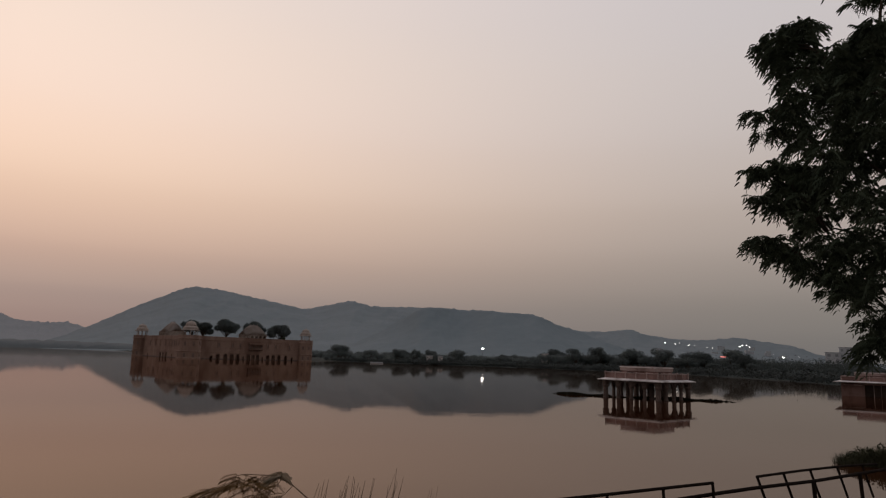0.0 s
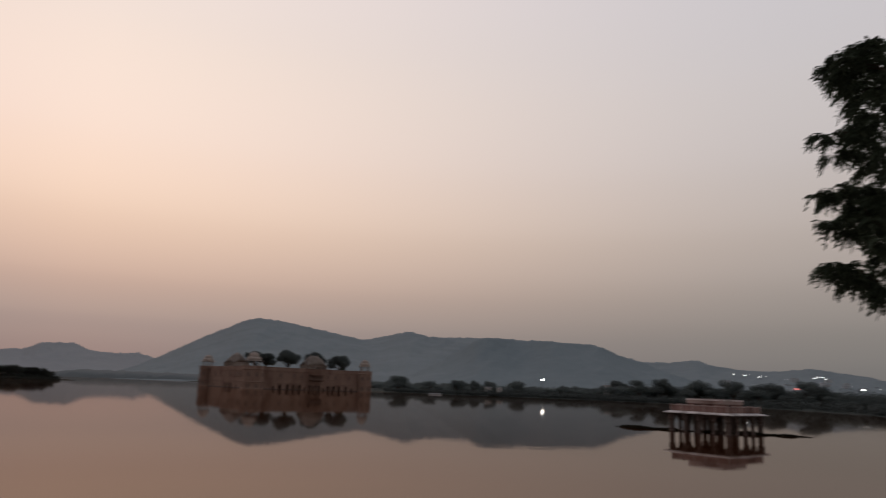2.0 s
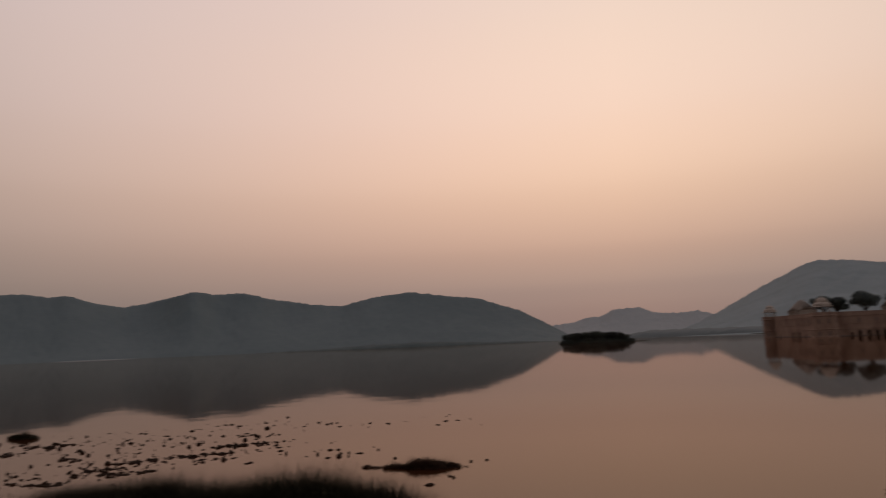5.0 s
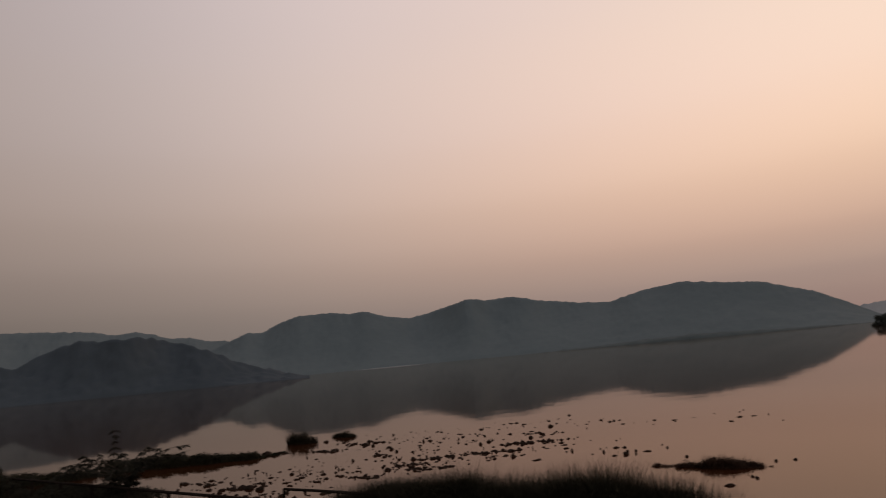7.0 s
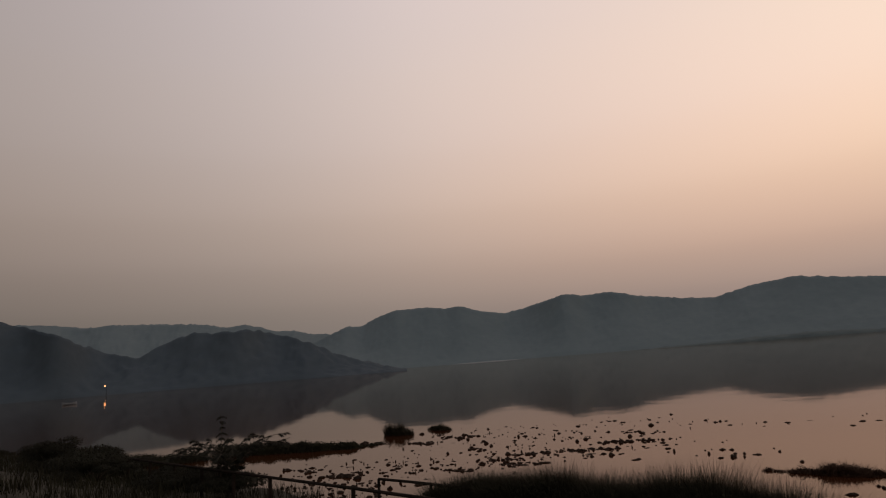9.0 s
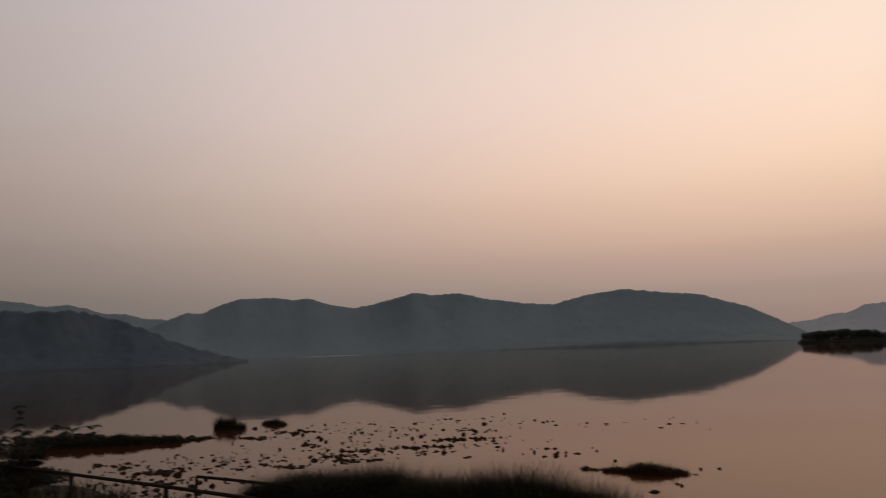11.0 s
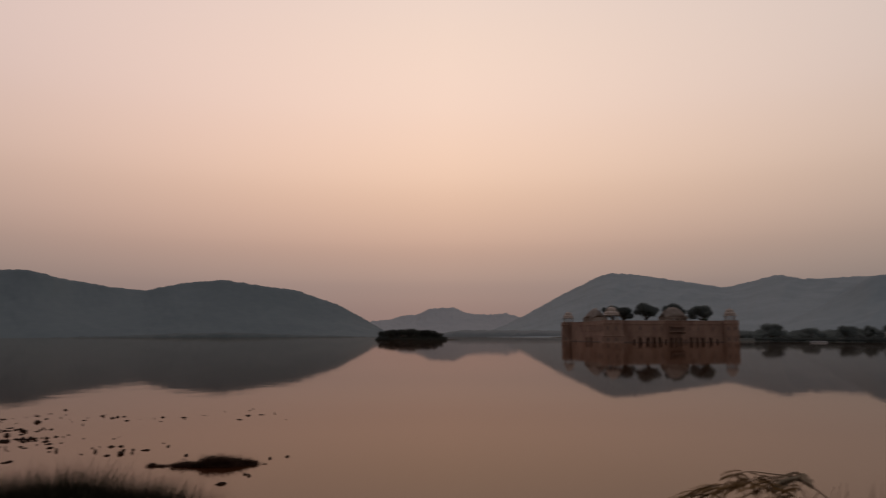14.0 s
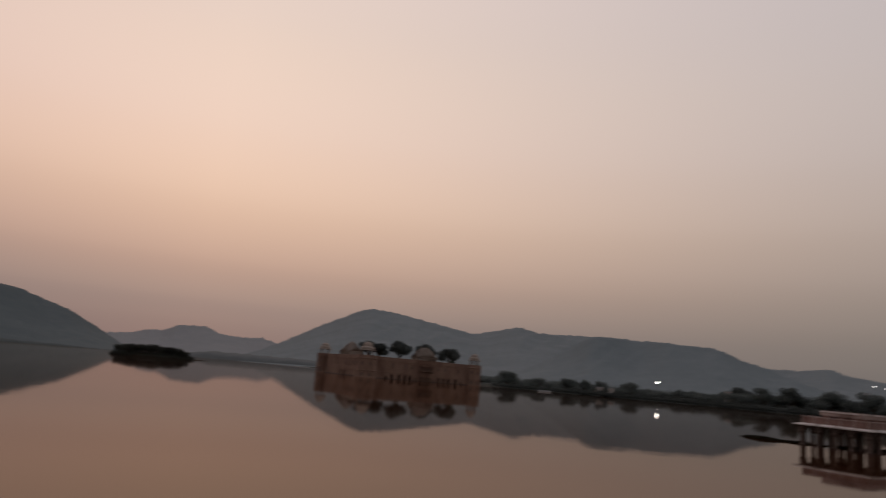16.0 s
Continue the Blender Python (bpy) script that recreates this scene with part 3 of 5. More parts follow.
def facade(k):
    m = face_matrix(k)
    bm = bmesh.new()
    y = -SIDE + 1.0
    box(bm, -SIDE + 2, SIDE - 2, y, y + 1.0, 2.6, TOP, m=m)
    part("upper_wall", bm, STONE, palace)
    bm = bmesh.new()
    box(bm, -SIDE + 2, SIDE - 2, y + 1.8, y + 2.2, -1, 2.6, m=m)
    part("arcade_back", bm, STONE, palace)
    row = FRONT_ROW if k == 0 else SIDE_ROW
    edge = [-SIDE + 2.0] + [(p[0] + p[1] + q_[0] - q_[1]) / 2 for p, q_ in zip(row, row[1:])] + [SIDE - 2.0]
    for (c, half), xa, xb in zip(row, edge, edge[1:]):
        large = half > 0.6
        bm = bmesh.new()
        arch_bay(bm, c - half - 0.22, c + half + 0.22, -1.0, 2.6, 2 * half, 1.15 if large else 0.75, 0.85 if large else 0.55, y - 0.05, y + 0.6, m=m)
        part("arch", bm, STONE, palace)
        if large and half < 2:
            # raised hood over the arch
            bm = bmesh.new()
            box(bm, c - half - 0.2, c + half + 0.2, y - 0.16, y - 0.054, 2.22, 2.36, 0.03, m)
            part("hood", bm, STONE, palace)
        for u, v in ((xa, c - half - 0.22), (c + half + 0.22, xb)):
            if v - u > 0.02:
                bm = bmesh.new()
                box(bm, u, v, y - 0.05, y + 0.6, -1.0, 2.6, m=m)
                part("pier", bm, STONE, palace)
    # dark tide mark of wet stone, a shallow course above the water
    for (c0, h0), (c1, h1) in zip([(-SIDE + 2.0, 0)] + list(row), list(row) + [(SIDE - 2.0, 0)]):
        if c1 - h1 - c0 - h0 > 0.1:
            bm = bmesh.new()
            box(bm, c0 + h0, c1 - h1, y - 0.17, y - 0.052, -0.9, 0.32, 0.03, m)
            part("wet_course", bm, STONE_WET, palace)
    for name, z0, z1, out in (("ledge", 2.6, 2.78, 0.2), ("band", 4.35, 4.47, 0.1), ("cornice", TOP - 1.3, TOP - 1.1, 0.25)):
        bm = bmesh.new()
        box(bm, -SIDE + 2, SIDE - 2, y - out, y + 0.02, z0, z1, 0.03, m)
        part(name, bm, STONE, palace)
    bm = bmesh.new()
    n_ = 44
    for i in range(n_):
        c = -SIDE + 2.4 + (2 * SIDE - 4.8) * i / (n_ - 1)
        box(bm, c - 0.5, c + 0.5, y, y + 0.6, TOP, TOP + 0.32, 0.08, m)
    part("parapet", bm, STONE, palace)
    for c, w in FRONT_WINDOWS if k == 0 else SIDE_WINDOWS:
        niche(c, 4.85, w, 1.7 if k == 0 else 2.0, y, m)


for k in range(4):
    facade(k)
# projecting balcony on the front
BX = 2.2
for name, z0, z1, out in (("balcony_floor", 4.15, 4.4, 0.3), ("balcony_roof", 6.25, 6.45, 0.75), ("balcony_blocking", 6.45, 6.75, 0.2)):
    bm = bmesh.new()
    box(bm, BX - 3.0 - out * 0.5, BX + 3.0 + out * 0.5, -SIDE - out, -SIDE + 0.99, z0, z1, 0.05)
    part(name, bm, STONE, palace)
for i in range(5):
    bm = bmesh.new()
    arch_bay(bm, BX - 2.9 + i * 1.16, BX - 2.9 + (i + 1) * 1.16, 4.4, 6.25, 0.92, 5.35, 0.5, -SIDE - 0.15, -SIDE + 0.05)
    part("balcony_arch", bm, STONE, palace)
for i in range(6):
    bm = bmesh.new()
    x = BX - 2.9 + i * 1.16
    box(bm, x - 0.1, x + 0.1, -SIDE - 0.1, -SIDE + 0.99, 3.7, 4.14, 0.03)
    part("bracket", bm, STONE, palace)
bm = bmesh.new()
box(bm, BX - 2.9, BX + 2.9, -SIDE + 0.6, -SIDE + 0.99, 4.42, 6.22)
part("balcony_back", bm, NICHE, palace)
# terrace
bm = bmesh.new()
box(bm, -SIDE + 2.2, SIDE - 2.2, -SIDE + 2.1, SIDE - 2.1, TOP - 1.0, TOP - 0.5)
part("terrace", bm, STONE_PALE, palace)
for cx, cy in ((-1, -1), (1, -1), (1, 1), (-1, 1)):
    bm = bmesh.new()
    X, Y = cx * (SIDE - 0.8), cy * (SIDE - 0.8)
    r0 = 4.45 if (cx, cy) == (-1, -1) else 3.35
    lathe(bm, [(r0 + 0.2, -1.0), (r0 + 0.1, 0.35), (r0, 0.45), (r0, 2.55), (r0 + 0.25, 2.65), (r0 + 0.25, 2.85), (r0 - 0.03, 2.95), (r0 - 0.05, TOP - 1.25), (r0 + 0.2, TOP - 1.1), (r0 + 0.2, TOP - 0.75), (r0, TOP - 0.65), (r0, TOP + 0.35), (r0 - 0.4, TOP + 0.35), (r0 - 0.4, TOP - 0.3)], 8, X, Y, math.pi / 8)
    tower = part("corner_tower", bm, STONE, palace)
    for i in range(8):
        # a window and a doorway at the water in each free side
        a = i * math.pi / 4
        if math.cos(a) * cx + math.sin(a) * cy < -0.1:
            continue
        m = Matrix.Translation((X, Y, 0)) @ Matrix.Rotation(a + math.pi / 2, 4, "Z")
        ap = -r0 * math.cos(math.pi / 8)
        for z0, w, h in ((0.5, 0.9, 1.6), (4.9, 0.8, 1.6)):
            bm = bmesh.new()
            arch_bay(bm, -w / 2 - 0.25, w / 2 + 0.25, z0, z0 + h + 0.3, w, z0 + h * 0.6, h * 0.4, ap - 0.13, ap + 0.06, m=m)
            part("window_frame", bm, STONE, tower)
            bm = bmesh.new()
            box(bm, -w / 2 - 0.02, w / 2 + 0.02, ap - 0.03, ap + 0.2, z0, z0 + h * 0.98, m=m)
            part("window_opening", bm, NICHE, tower)


def kiosk(x, y, z, r, h, dome, tiers=1, lab="pale domed kiosk"):
    """An eight-columned domed kiosk."""
    k = new("kiosk"); k.parent = palace; k.location = (x, y, z)
    k["label"] = lab
    for i in range(8):
        a = math.pi / 8 + i * math.pi / 4
        bm = bmesh.new()
        lathe(bm, [(0.26, 0), (0.26, 0.25), (0.17, 0.35), (0.15, h - 0.3), (0.27, h - 0.1), (0.27, h)], 6, 0.82 * r * math.cos(a), 0.82 * r * math.sin(a))
        part("column", bm, STONE_PALE, k)
    bm = bmesh.new()
    lathe(bm, [(r * 0.95, -0.3), (r * 0.95, 0.02)], 8, turn=math.pi / 8)
    part("floor_slab", bm, STONE, k)
    bm = bmesh.new()
    lathe(bm, [(r * 0.8, h), (r * 1.22, h - 0.15), (r * 1.25, h - 0.03), (r * 0.95, h + 0.25), (r * 0.9, h + 0.45)], 8, turn=math.pi / 8)
    part("eave", bm, STONE_PALE, k)
    bm = bmesh.new()
    z0 = h + 0.45
    if tiers == 2:
        lathe(bm, [(r * 0.98, z0), (r * 0.95, z0 + 0.5), (r * 0.82, z0 + 0.95), (r * 0.66, z0 + 1.15), (r * 0.7, z0 + 1.2), (r * 0.7, z0 + 1.4)], 12)
        z0 += 1.4
    wd = 0.66 if tiers == 2 else 0.86
    prof = [(r * wd * math.cos(math.pi / 2 * i / 8) ** 0.8, z0 + dome * math.sin(math.pi / 2 * i / 8)) for i in range(8)]
    lathe(bm, prof + [(0.12, z0 + dome), (0.2, z0 + dome + 0.2), (0.07, z0 + dome + 0.4), (0.0, z0 + dome + 0.9)], 12)
    part("dome", bm, STONE_PALE, k)


q = SIDE - 0.8
kiosk(-q, q, TOP + 0.3, 2.5, 2.1, 1.0, 2)
kiosk(q, -q, TOP + 0.3, 2.3, 2.1, 1.0, 2)
kiosk(q, q, TOP + 0.3, 2.5, 2.1, 1.0, 2)
kiosk(-q, -q, TOP + 0.3, 3.0, 2.1, 1.5, 2, "larger two-tiered pale kiosk on the front tower")


def bangla(x, y, z, lx, ly, h, rise, turn=0.0):
    """A roof pavilion with a curved, drooping roof."""
    k = new("roof_pavilion"); k.parent = palace; k.matrix_basis = pose(x, y, z, 0, 0, turn)
    k["label"] = "pale roof pavilion with a curved drooping roof"
    bm = bmesh.new()
    U, V = 14, 10
    g = [[None] * (V + 1) for _ in range(U + 1)]
    for i in range(U + 1):
        for j in range(V + 1):
            a, b = -1 + 2 * i / U, -1 + 2 * j / V
            zz = h + rise * (1 - abs(b) ** 1.6) * (1 - 0.62 * abs(a) ** 2.6) - 0.18 * rise * abs(a) ** 2
            g[i][j] = bm.verts.new((a * lx / 2 * 1.1, b * ly / 2 * 1.15, zz))
    for i in range(U):
        for j in range(V):
            bm.faces.new((g[i][j], g[i + 1][j], g[i + 1][j + 1], g[i][j + 1]))
    bmesh.ops.solidify(bm, geom=bm.faces[:], thickness=0.25)
    part("curved_roof", bm, STONE_PALE, k, smooth=True)
    for sy in (-1, 1):
        nb = 5
        for i in range(nb):
            bm = bmesh.new()
            arch_bay(bm, -lx / 2 + i * lx / nb, -lx / 2 + (i + 1) * lx / nb, 0, h + 0.1, lx / nb * 0.62, h * 0.55, h * 0.25, sy * ly / 2 - 0.2, sy * ly / 2 + 0.2)
            part("arch", bm, STONE_PALE, k)
    for sx in (-1, 1):
        bm = bmesh.new()
        box(bm, sx * lx / 2 - 0.2, sx * lx / 2 + 0.2, -ly / 2 + 0.21, ly / 2 - 0.21, 0, h)
        part("end_wall", bm, STONE_PALE, k)
    for i in (-1, 0, 1):
        bm = bmesh.new()
        lathe(bm, [(0.14, h + rise - 0.3), (0.2, h + rise + 0.1), (0.08, h + rise + 0.3), (0.0, h + rise + 0.6)], 6, i * lx * 0.18, 0)
        part("finial", bm, STONE_PALE, k)


bangla(3.3, -SIDE + 6.0, TOP - 0.5, 9.4, 6.0, 2.4, 4.0)
bangla(-SIDE + 4.5, 1.5, TOP - 0.5, 11.0, 6.4, 2.6, 3.9, 90)
palace_trees = [(-17.0, -6, 7.9, 11.2), (-16.6, -16.0, 6.4, 9.0), (-7.85, -19.0, 7.6, 12.4), (9.5, -12.0, 8.2, 11.6), (17.2, -19.0, 6.9, 12.6)]
for i, (x, y, h, w) in enumerate(palace_trees):
    spread_tree("palace_tree", 40 + i, h, w * 0.94, 0.2, 9000, 0.3, 0.13, 0.8, LEAF_FAR, "dark round-crowned tree on the palace terrace", "tree", "palace terrace trees", PAL @ Matrix.Translation((x, y, TOP - 0.55)))
spread_tree("terrace_shrub", 47, 1.9, 2.4, 0, 400, 0.22, 0.15, 0.8, LEAF, "small dark shrub on the palace terrace", "shrub", "", PAL @ Matrix.Translation((16.8, -22.6, TOP - 0.55)))


# ---- red pavilions in the lake ----
def lake_pavilion(m, half, eave, label, walled=False):
    t = thing("lake_pavilion", m, label, "pavilion", "red pavilions in the lake")
    bm = bmesh.new()
    box(bm, -half - 0.25, half + 0.25, -half - 0.25, half + 0.25, -1.0, -0.05)
    part("plinth", bm, STONE_DARK, t)
    n_ = 4
    w = 2 * half / n_
    for k in range(4):
        mk = face_matrix(k)
        for i in range(n_):
            x0 = -half + i * w
            if walled and i in (0, 3):
                side = 0.29 * w
                xa, xb = (x0, x0 + w + side - 0.002) if i == 0 else (x0 - side + 0.002, x0 + w)
                bm = bmesh.new()
                box(bm, xa + 0.25, xb - 0.25, -half - 0.02, -half + 0.16, -0.8, eave, m=mk)
                panel = part("wall_panel", bm, RED_SHADED, t)
                for u in (xa, xb - 0.25):
                    bm = bmesh.new()
                    box(bm, u + 0.004, u + 0.246, -half - 0.1, -half + 0.2, -0.8, eave, 0.02, mk)
                    part("pilaster", bm, RED_SHADED, panel)
                bm = bmesh.new()
                box(bm, xa + 0.252, xb - 0.252, -half - 0.06, -half - 0.024, eave - 0.45, eave - 0.35, m=mk)
                part("string_course", bm, PINK, panel)
                continue
            if walled:
                continue
            bm = bmesh.new()
            arch_bay(bm, x0 + 0.13, x0 + w - 0.13, eave - 0.78, eave, w - 0.5, eave - 0.74, 0.56, -half - 0.07, -half + 0.12, m=mk)
            part("arch", bm, STONE_COLUMN, t)
        if walled:
            # wide grilled opening in the middle of the side
            xa, xb = -half + 1.29 * w, half - 1.29 * w
            bm = bmesh.new()
            box(bm, xa, xb, -half + 0.0, -half + 0.16, eave - 0.35, eave, m=mk)
            lintel = part("lintel", bm, RED, t)
            for i in range(7):
                bm = bmesh.new()
                x = xa + (xb - xa) * (i + 0.5) / 7
                box(bm, x - 0.035, x + 0.035, -half + 0.05, -half + 0.1, -0.6, eave - 0.352, m=mk)
                part("grille_bar", bm, PINK if i in (2, 4) else STONE_DARK, lintel)
        else:
            for i in range(n_):
                bm = bmesh.new()
                x = -half + i * w
                r_ = 0.27 if i == 0 else 0.185
                lathe(bm, [(r_ + 0.05, -0.9), (r_ + 0.05, 0.1), (r_, 0.18), (r_ * 0.94, eave - 0.85), (r_ + 0.1, eave - 0.62), (r_ + 0.06, eave - 0.5), (r_ + 0.06, eave - 0.1), (r_ + 0.22, eave)], 8, x, -half, math.pi / 8)
                bmesh.ops.transform(bm, matrix=mk, verts=bm.verts)
                part("column", bm, STONE_COLUMN, t)
        # parapet of this side: posts, recessed panels and a thin coping
        np_ = 5
        for i in range(np_):
            xa = -half - 0.1 + (2 * half) * i / np_
            xb = xa + 2 * half / np_
            bm = bmesh.new()
            box(bm, xa + 0.13, xb - 0.004, -half - 0.03, -half + 0.06, eave + 0.2, eave + 0.76, m=mk)
            part("parapet_panel", bm, RED, t)
            bm = bmesh.new()
            box(bm, xa, xa + 0.126, -half - 0.09, -half + 0.1, eave + 0.16, eave + 0.92, 0.02, mk)
            part("parapet_post", bm, PINK, t)
        bm = bmesh.new()
        box(bm, -half - 0.06, half - 0.11, -half - 0.08, -half + 0.1, eave + 0.764, eave + 0.84, 0.02, mk)
        part("coping", bm, PINK, t)
    for ix in () if walled else (-0.45, 0.45):
        for iy in (-0.45, 0.45):
            bm = bmesh.new()
            lathe(bm, [(0.3, -0.9), (0.26, 0.1), (0.24, eave - 0.5), (0.36, eave - 0.3), (0.36, eave)], 8, ix * half, iy * half, math.pi / 8)
            part("inner_column", bm, STONE_DARK, t)
    bm = bmesh.new()
    o = half + (1.05 if walled else 0.66)
    q2 = math.sqrt(2)
    lathe(bm, [(half * q2 - 0.5, eave + 0.03), (half * q2, eave + 0.03), (o * q2, eave - 0.03), (o * q2, eave + 0.05), ((half + 0.1) * q2, eave + 0.2), (half * q2 - 0.5, eave + 0.2)], 4, turn=math.pi / 4, close=False)
    part("eave_slab", bm, LIME, t)
    bm = bmesh.new()
    box(bm, -half + 0.1, half - 0.1, -half + 0.1, half - 0.1, eave + 0.01, eave + 0.3)
    part("roof_deck", bm, RED, t)
    if walled:
        # solid dark block added for the unlit interior behind the grilles
        bm = bmesh.new()
        box(bm, -half * 0.6, half * 0.6, -half * 0.6, half * 0.6, -0.9, eave - 0.02)
        part("inner_room", bm, STONE_DARK, t)
    b = half * 0.62
    bm = bmesh.new()
    box(bm, -b, b, -b, b, eave + 0.3, eave + 1.0, 0.03)
    block = part("roof_block", bm, RED, t)
    for k in range(4):
        # flat dark panel paints the shade inside an opening
        bm = bmesh.new()
        box(bm, -b * 0.62, -b * 0.22, -b - 0.02, -b + 0.1, eave + 0.32, eave + 0.92, m=face_matrix(k))
        part("doorway", bm, STONE_DARK, block)
    for k in range(4):
        bm = bmesh.new()
        box(bm, -b - 0.1, b - 0.12, -b - 0.1, -b + 0.1, eave + 1.0, eave + 1.5, 0.03, face_matrix(k))
        band = part("upper_parapet", bm, PINK, t)
        bm = bmesh.new()
        box(bm, -b - 0.14, b - 0.16, -b - 0.14, -b - 0.104, eave + 1.36, eave + 1.46, m=face_matrix(k))
        part("upper_moulding", bm, LIME, band)
    return t


lake_pavilion(pose(23.0, 74.9, 0, 0, 0, 43), 3.15, 1.95, "red sandstone pavilion with a white eave standing in the lake")
lake_pavilion(pose(66.8, 103.4, 0, 0, 0, -34.0), 4.5, 2.05, "red sandstone pavilion with closed end bays in the lake", True)

# ---- far bank: trees, scrub, houses, lamps ----
def polar(bearing, d, z=0.0):
    return (-d * math.sin(radians(bearing)), d * math.cos(radians(bearing)), z)


def bank_tree(i, b, d, leaf):
    return spread_tree("bank_tree", 60 + i, 8.6 + (i * 1.3) % 2.4, 10.5 + (i * 1.7) % 3.5, 0.3, 4200, 0.27, 0.05, 0.8, leaf, "hazy leafy tree on the far bank" if leaf is LEAF_BANK else "dark leafy tree on the far bank", "tree", "trees on the far bank", pose(*polar(b, d, 1.2)))


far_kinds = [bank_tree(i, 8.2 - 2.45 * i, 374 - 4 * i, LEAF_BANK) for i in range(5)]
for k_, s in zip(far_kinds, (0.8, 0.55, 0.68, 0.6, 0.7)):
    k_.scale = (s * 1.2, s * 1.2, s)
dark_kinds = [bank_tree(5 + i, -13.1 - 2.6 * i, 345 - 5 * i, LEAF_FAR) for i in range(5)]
rng = random.Random(4)
bearing = 10.5
while bearing > -36:
    far = 430 - 3.2 * max(0, 4 - bearing) if bearing < 4 else 400
    low_ = 0.46 if bearing > 4 else 0.58 if bearing > -9 else 0.85 if bearing > -14 else (0.8 if bearing > -25.5 else 0.56)
    for row in (0, 1):
        d = far + 45 * row + 30 * rng.random() - 40
        if abs(bearing + 3.4) < 1.0 or abs(bearing + 26.8) < 1.6:
            low_ = 0.42
        s = (0.62 + 0.42 * rng.random()) * (1.0 if row else 0.8) * low_
        c = copy_thing(rng.choice(far_kinds if bearing > -8 - 6 * rng.random() else dark_kinds), pose(*polar(bearing + 0.5 * rng.random(), d, 1.2), 0, 0, rng.random() * 360))
        c.scale = (s * 1.3, s * 1.3, s * (0.8 + 0.3 * rng.random()))
    bearing -= 0.55 if bearing > -9 else 0.75
for b, d, s in ((8.33, 372, 0.85), (3.5, 365, 0.68), (2.1, 368, 0.62), (0.6, 372, 0.66), (-1.64, 350, 0.68), (-11.4, 350, 0.9), (-13.2, 350, 0.85), (-15.6, 345, 0.85), (-20.2, 330, 0.78), (-21.4, 325, 0.76), (-24.2, 318, 0.9)):
    c = copy_thing((far_kinds if b > -8 else dark_kinds)[int(d) % 5], pose(*polar(b, d, 1.2), 0, 0, 40 * b))
    c.scale = (s, s, s)


def scrub_belt(name, line, depth, height, count, size, mat_, label, seed, z=0.6):
    """Countless small bushes along a plan line, running back by the depth."""
    r = np.random.default_rng(seed)
    P_ = np.array(line, float)
    seg = np.linalg.norm(np.diff(P_, axis=0), axis=1)
    cum = np.concatenate([[0], np.cumsum(seg)])
    n_b = count // 40
    lumps = []
    for t in np.sort(r.random(n_b)) * cum[-1]:
        k = min(np.searchsorted(cum, t, side="right") - 1, len(seg) - 1)
        p = P_[k] + (P_[k + 1] - P_[k]) * (t - cum[k]) / seg[k]
        q = p * (1 + depth * r.random() / np.linalg.norm(p))
        h = height * (0.35 + 0.65 * r.random())
        lumps.append((q[0], q[1], z + h * 0.3, h))
    v, f = leaf_cloud(r, lumps, count, size, 0.7, 0.3)
    return tagged(raw(name, v, f, mat_), label, "scrub", kind="stuff")


scrub_belt("bank_scrub", FAR_BANK[2:10], 120, 3.0, 90000, 0.36, SCRUB, "low dark scrub along the far bank", 11)
scrub_belt("shore_scrub", FAR_BANK[6:11], 9, 1.5, 30000, 0.26, SCRUB, "low scrub down to the far waterline", 15)
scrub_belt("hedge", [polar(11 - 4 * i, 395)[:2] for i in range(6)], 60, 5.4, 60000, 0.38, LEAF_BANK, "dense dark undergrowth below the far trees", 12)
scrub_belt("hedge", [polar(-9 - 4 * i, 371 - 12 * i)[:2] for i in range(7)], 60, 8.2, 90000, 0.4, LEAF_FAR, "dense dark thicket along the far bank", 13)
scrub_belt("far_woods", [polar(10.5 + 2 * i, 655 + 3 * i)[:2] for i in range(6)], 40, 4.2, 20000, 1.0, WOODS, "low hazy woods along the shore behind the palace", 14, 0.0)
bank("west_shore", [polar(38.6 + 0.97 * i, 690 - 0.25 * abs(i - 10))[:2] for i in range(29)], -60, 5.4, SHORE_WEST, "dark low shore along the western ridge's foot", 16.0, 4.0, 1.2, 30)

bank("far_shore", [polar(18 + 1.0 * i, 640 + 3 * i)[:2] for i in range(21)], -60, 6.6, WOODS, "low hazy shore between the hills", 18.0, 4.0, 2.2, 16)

# low pale strip added for a bright streak of reflected sky on the water
bank("sand_bar", [polar(72.6 + 0.5 * i, 688)[:2] for i in range(18)], -8, 0.5, PALE_STREAK, "thin pale strip standing in for a bright water streak by the western ridge", 19.0, 4.0, 0.1, 6)


def house(name, b, d, w, dep, h, floors, mat_, label, z=1.2, turn=0.0, deep=1.0):
    t = thing(name, pose(*polar(b, d, z), 0, 0, b + turn), label, "house")
    bm = bmesh.new()
    box(bm, -w / 2, w / 2, -dep / 2, dep / 2, -deep, h)
    part("wall", bm, mat_, t)
    bm = bmesh.new()
    box(bm, -w / 2 - 0.3, w / 2 + 0.3, -dep / 2 - 0.3, dep / 2 + 0.3, h, h + 0.35, 0.05)
    part("roof", bm, HAZE_WALL, t)
    n_ = max(2, int(w / 3))
    for f in range(floors):
        for i in range(n_):
            x = -w / 2 + (i + 0.5) * w / n_
            z0 = (f + 0.35) * h / floors
            bm = bmesh.new()
            box(bm, x - 0.2 * w / n_, x + 0.2 * w / n_, -dep / 2 - 0.06, -dep / 2 + 0.1, z0, z0 + 0.42 * h / floors)
            part("window", bm, HAZE_DARK, t)
    return t


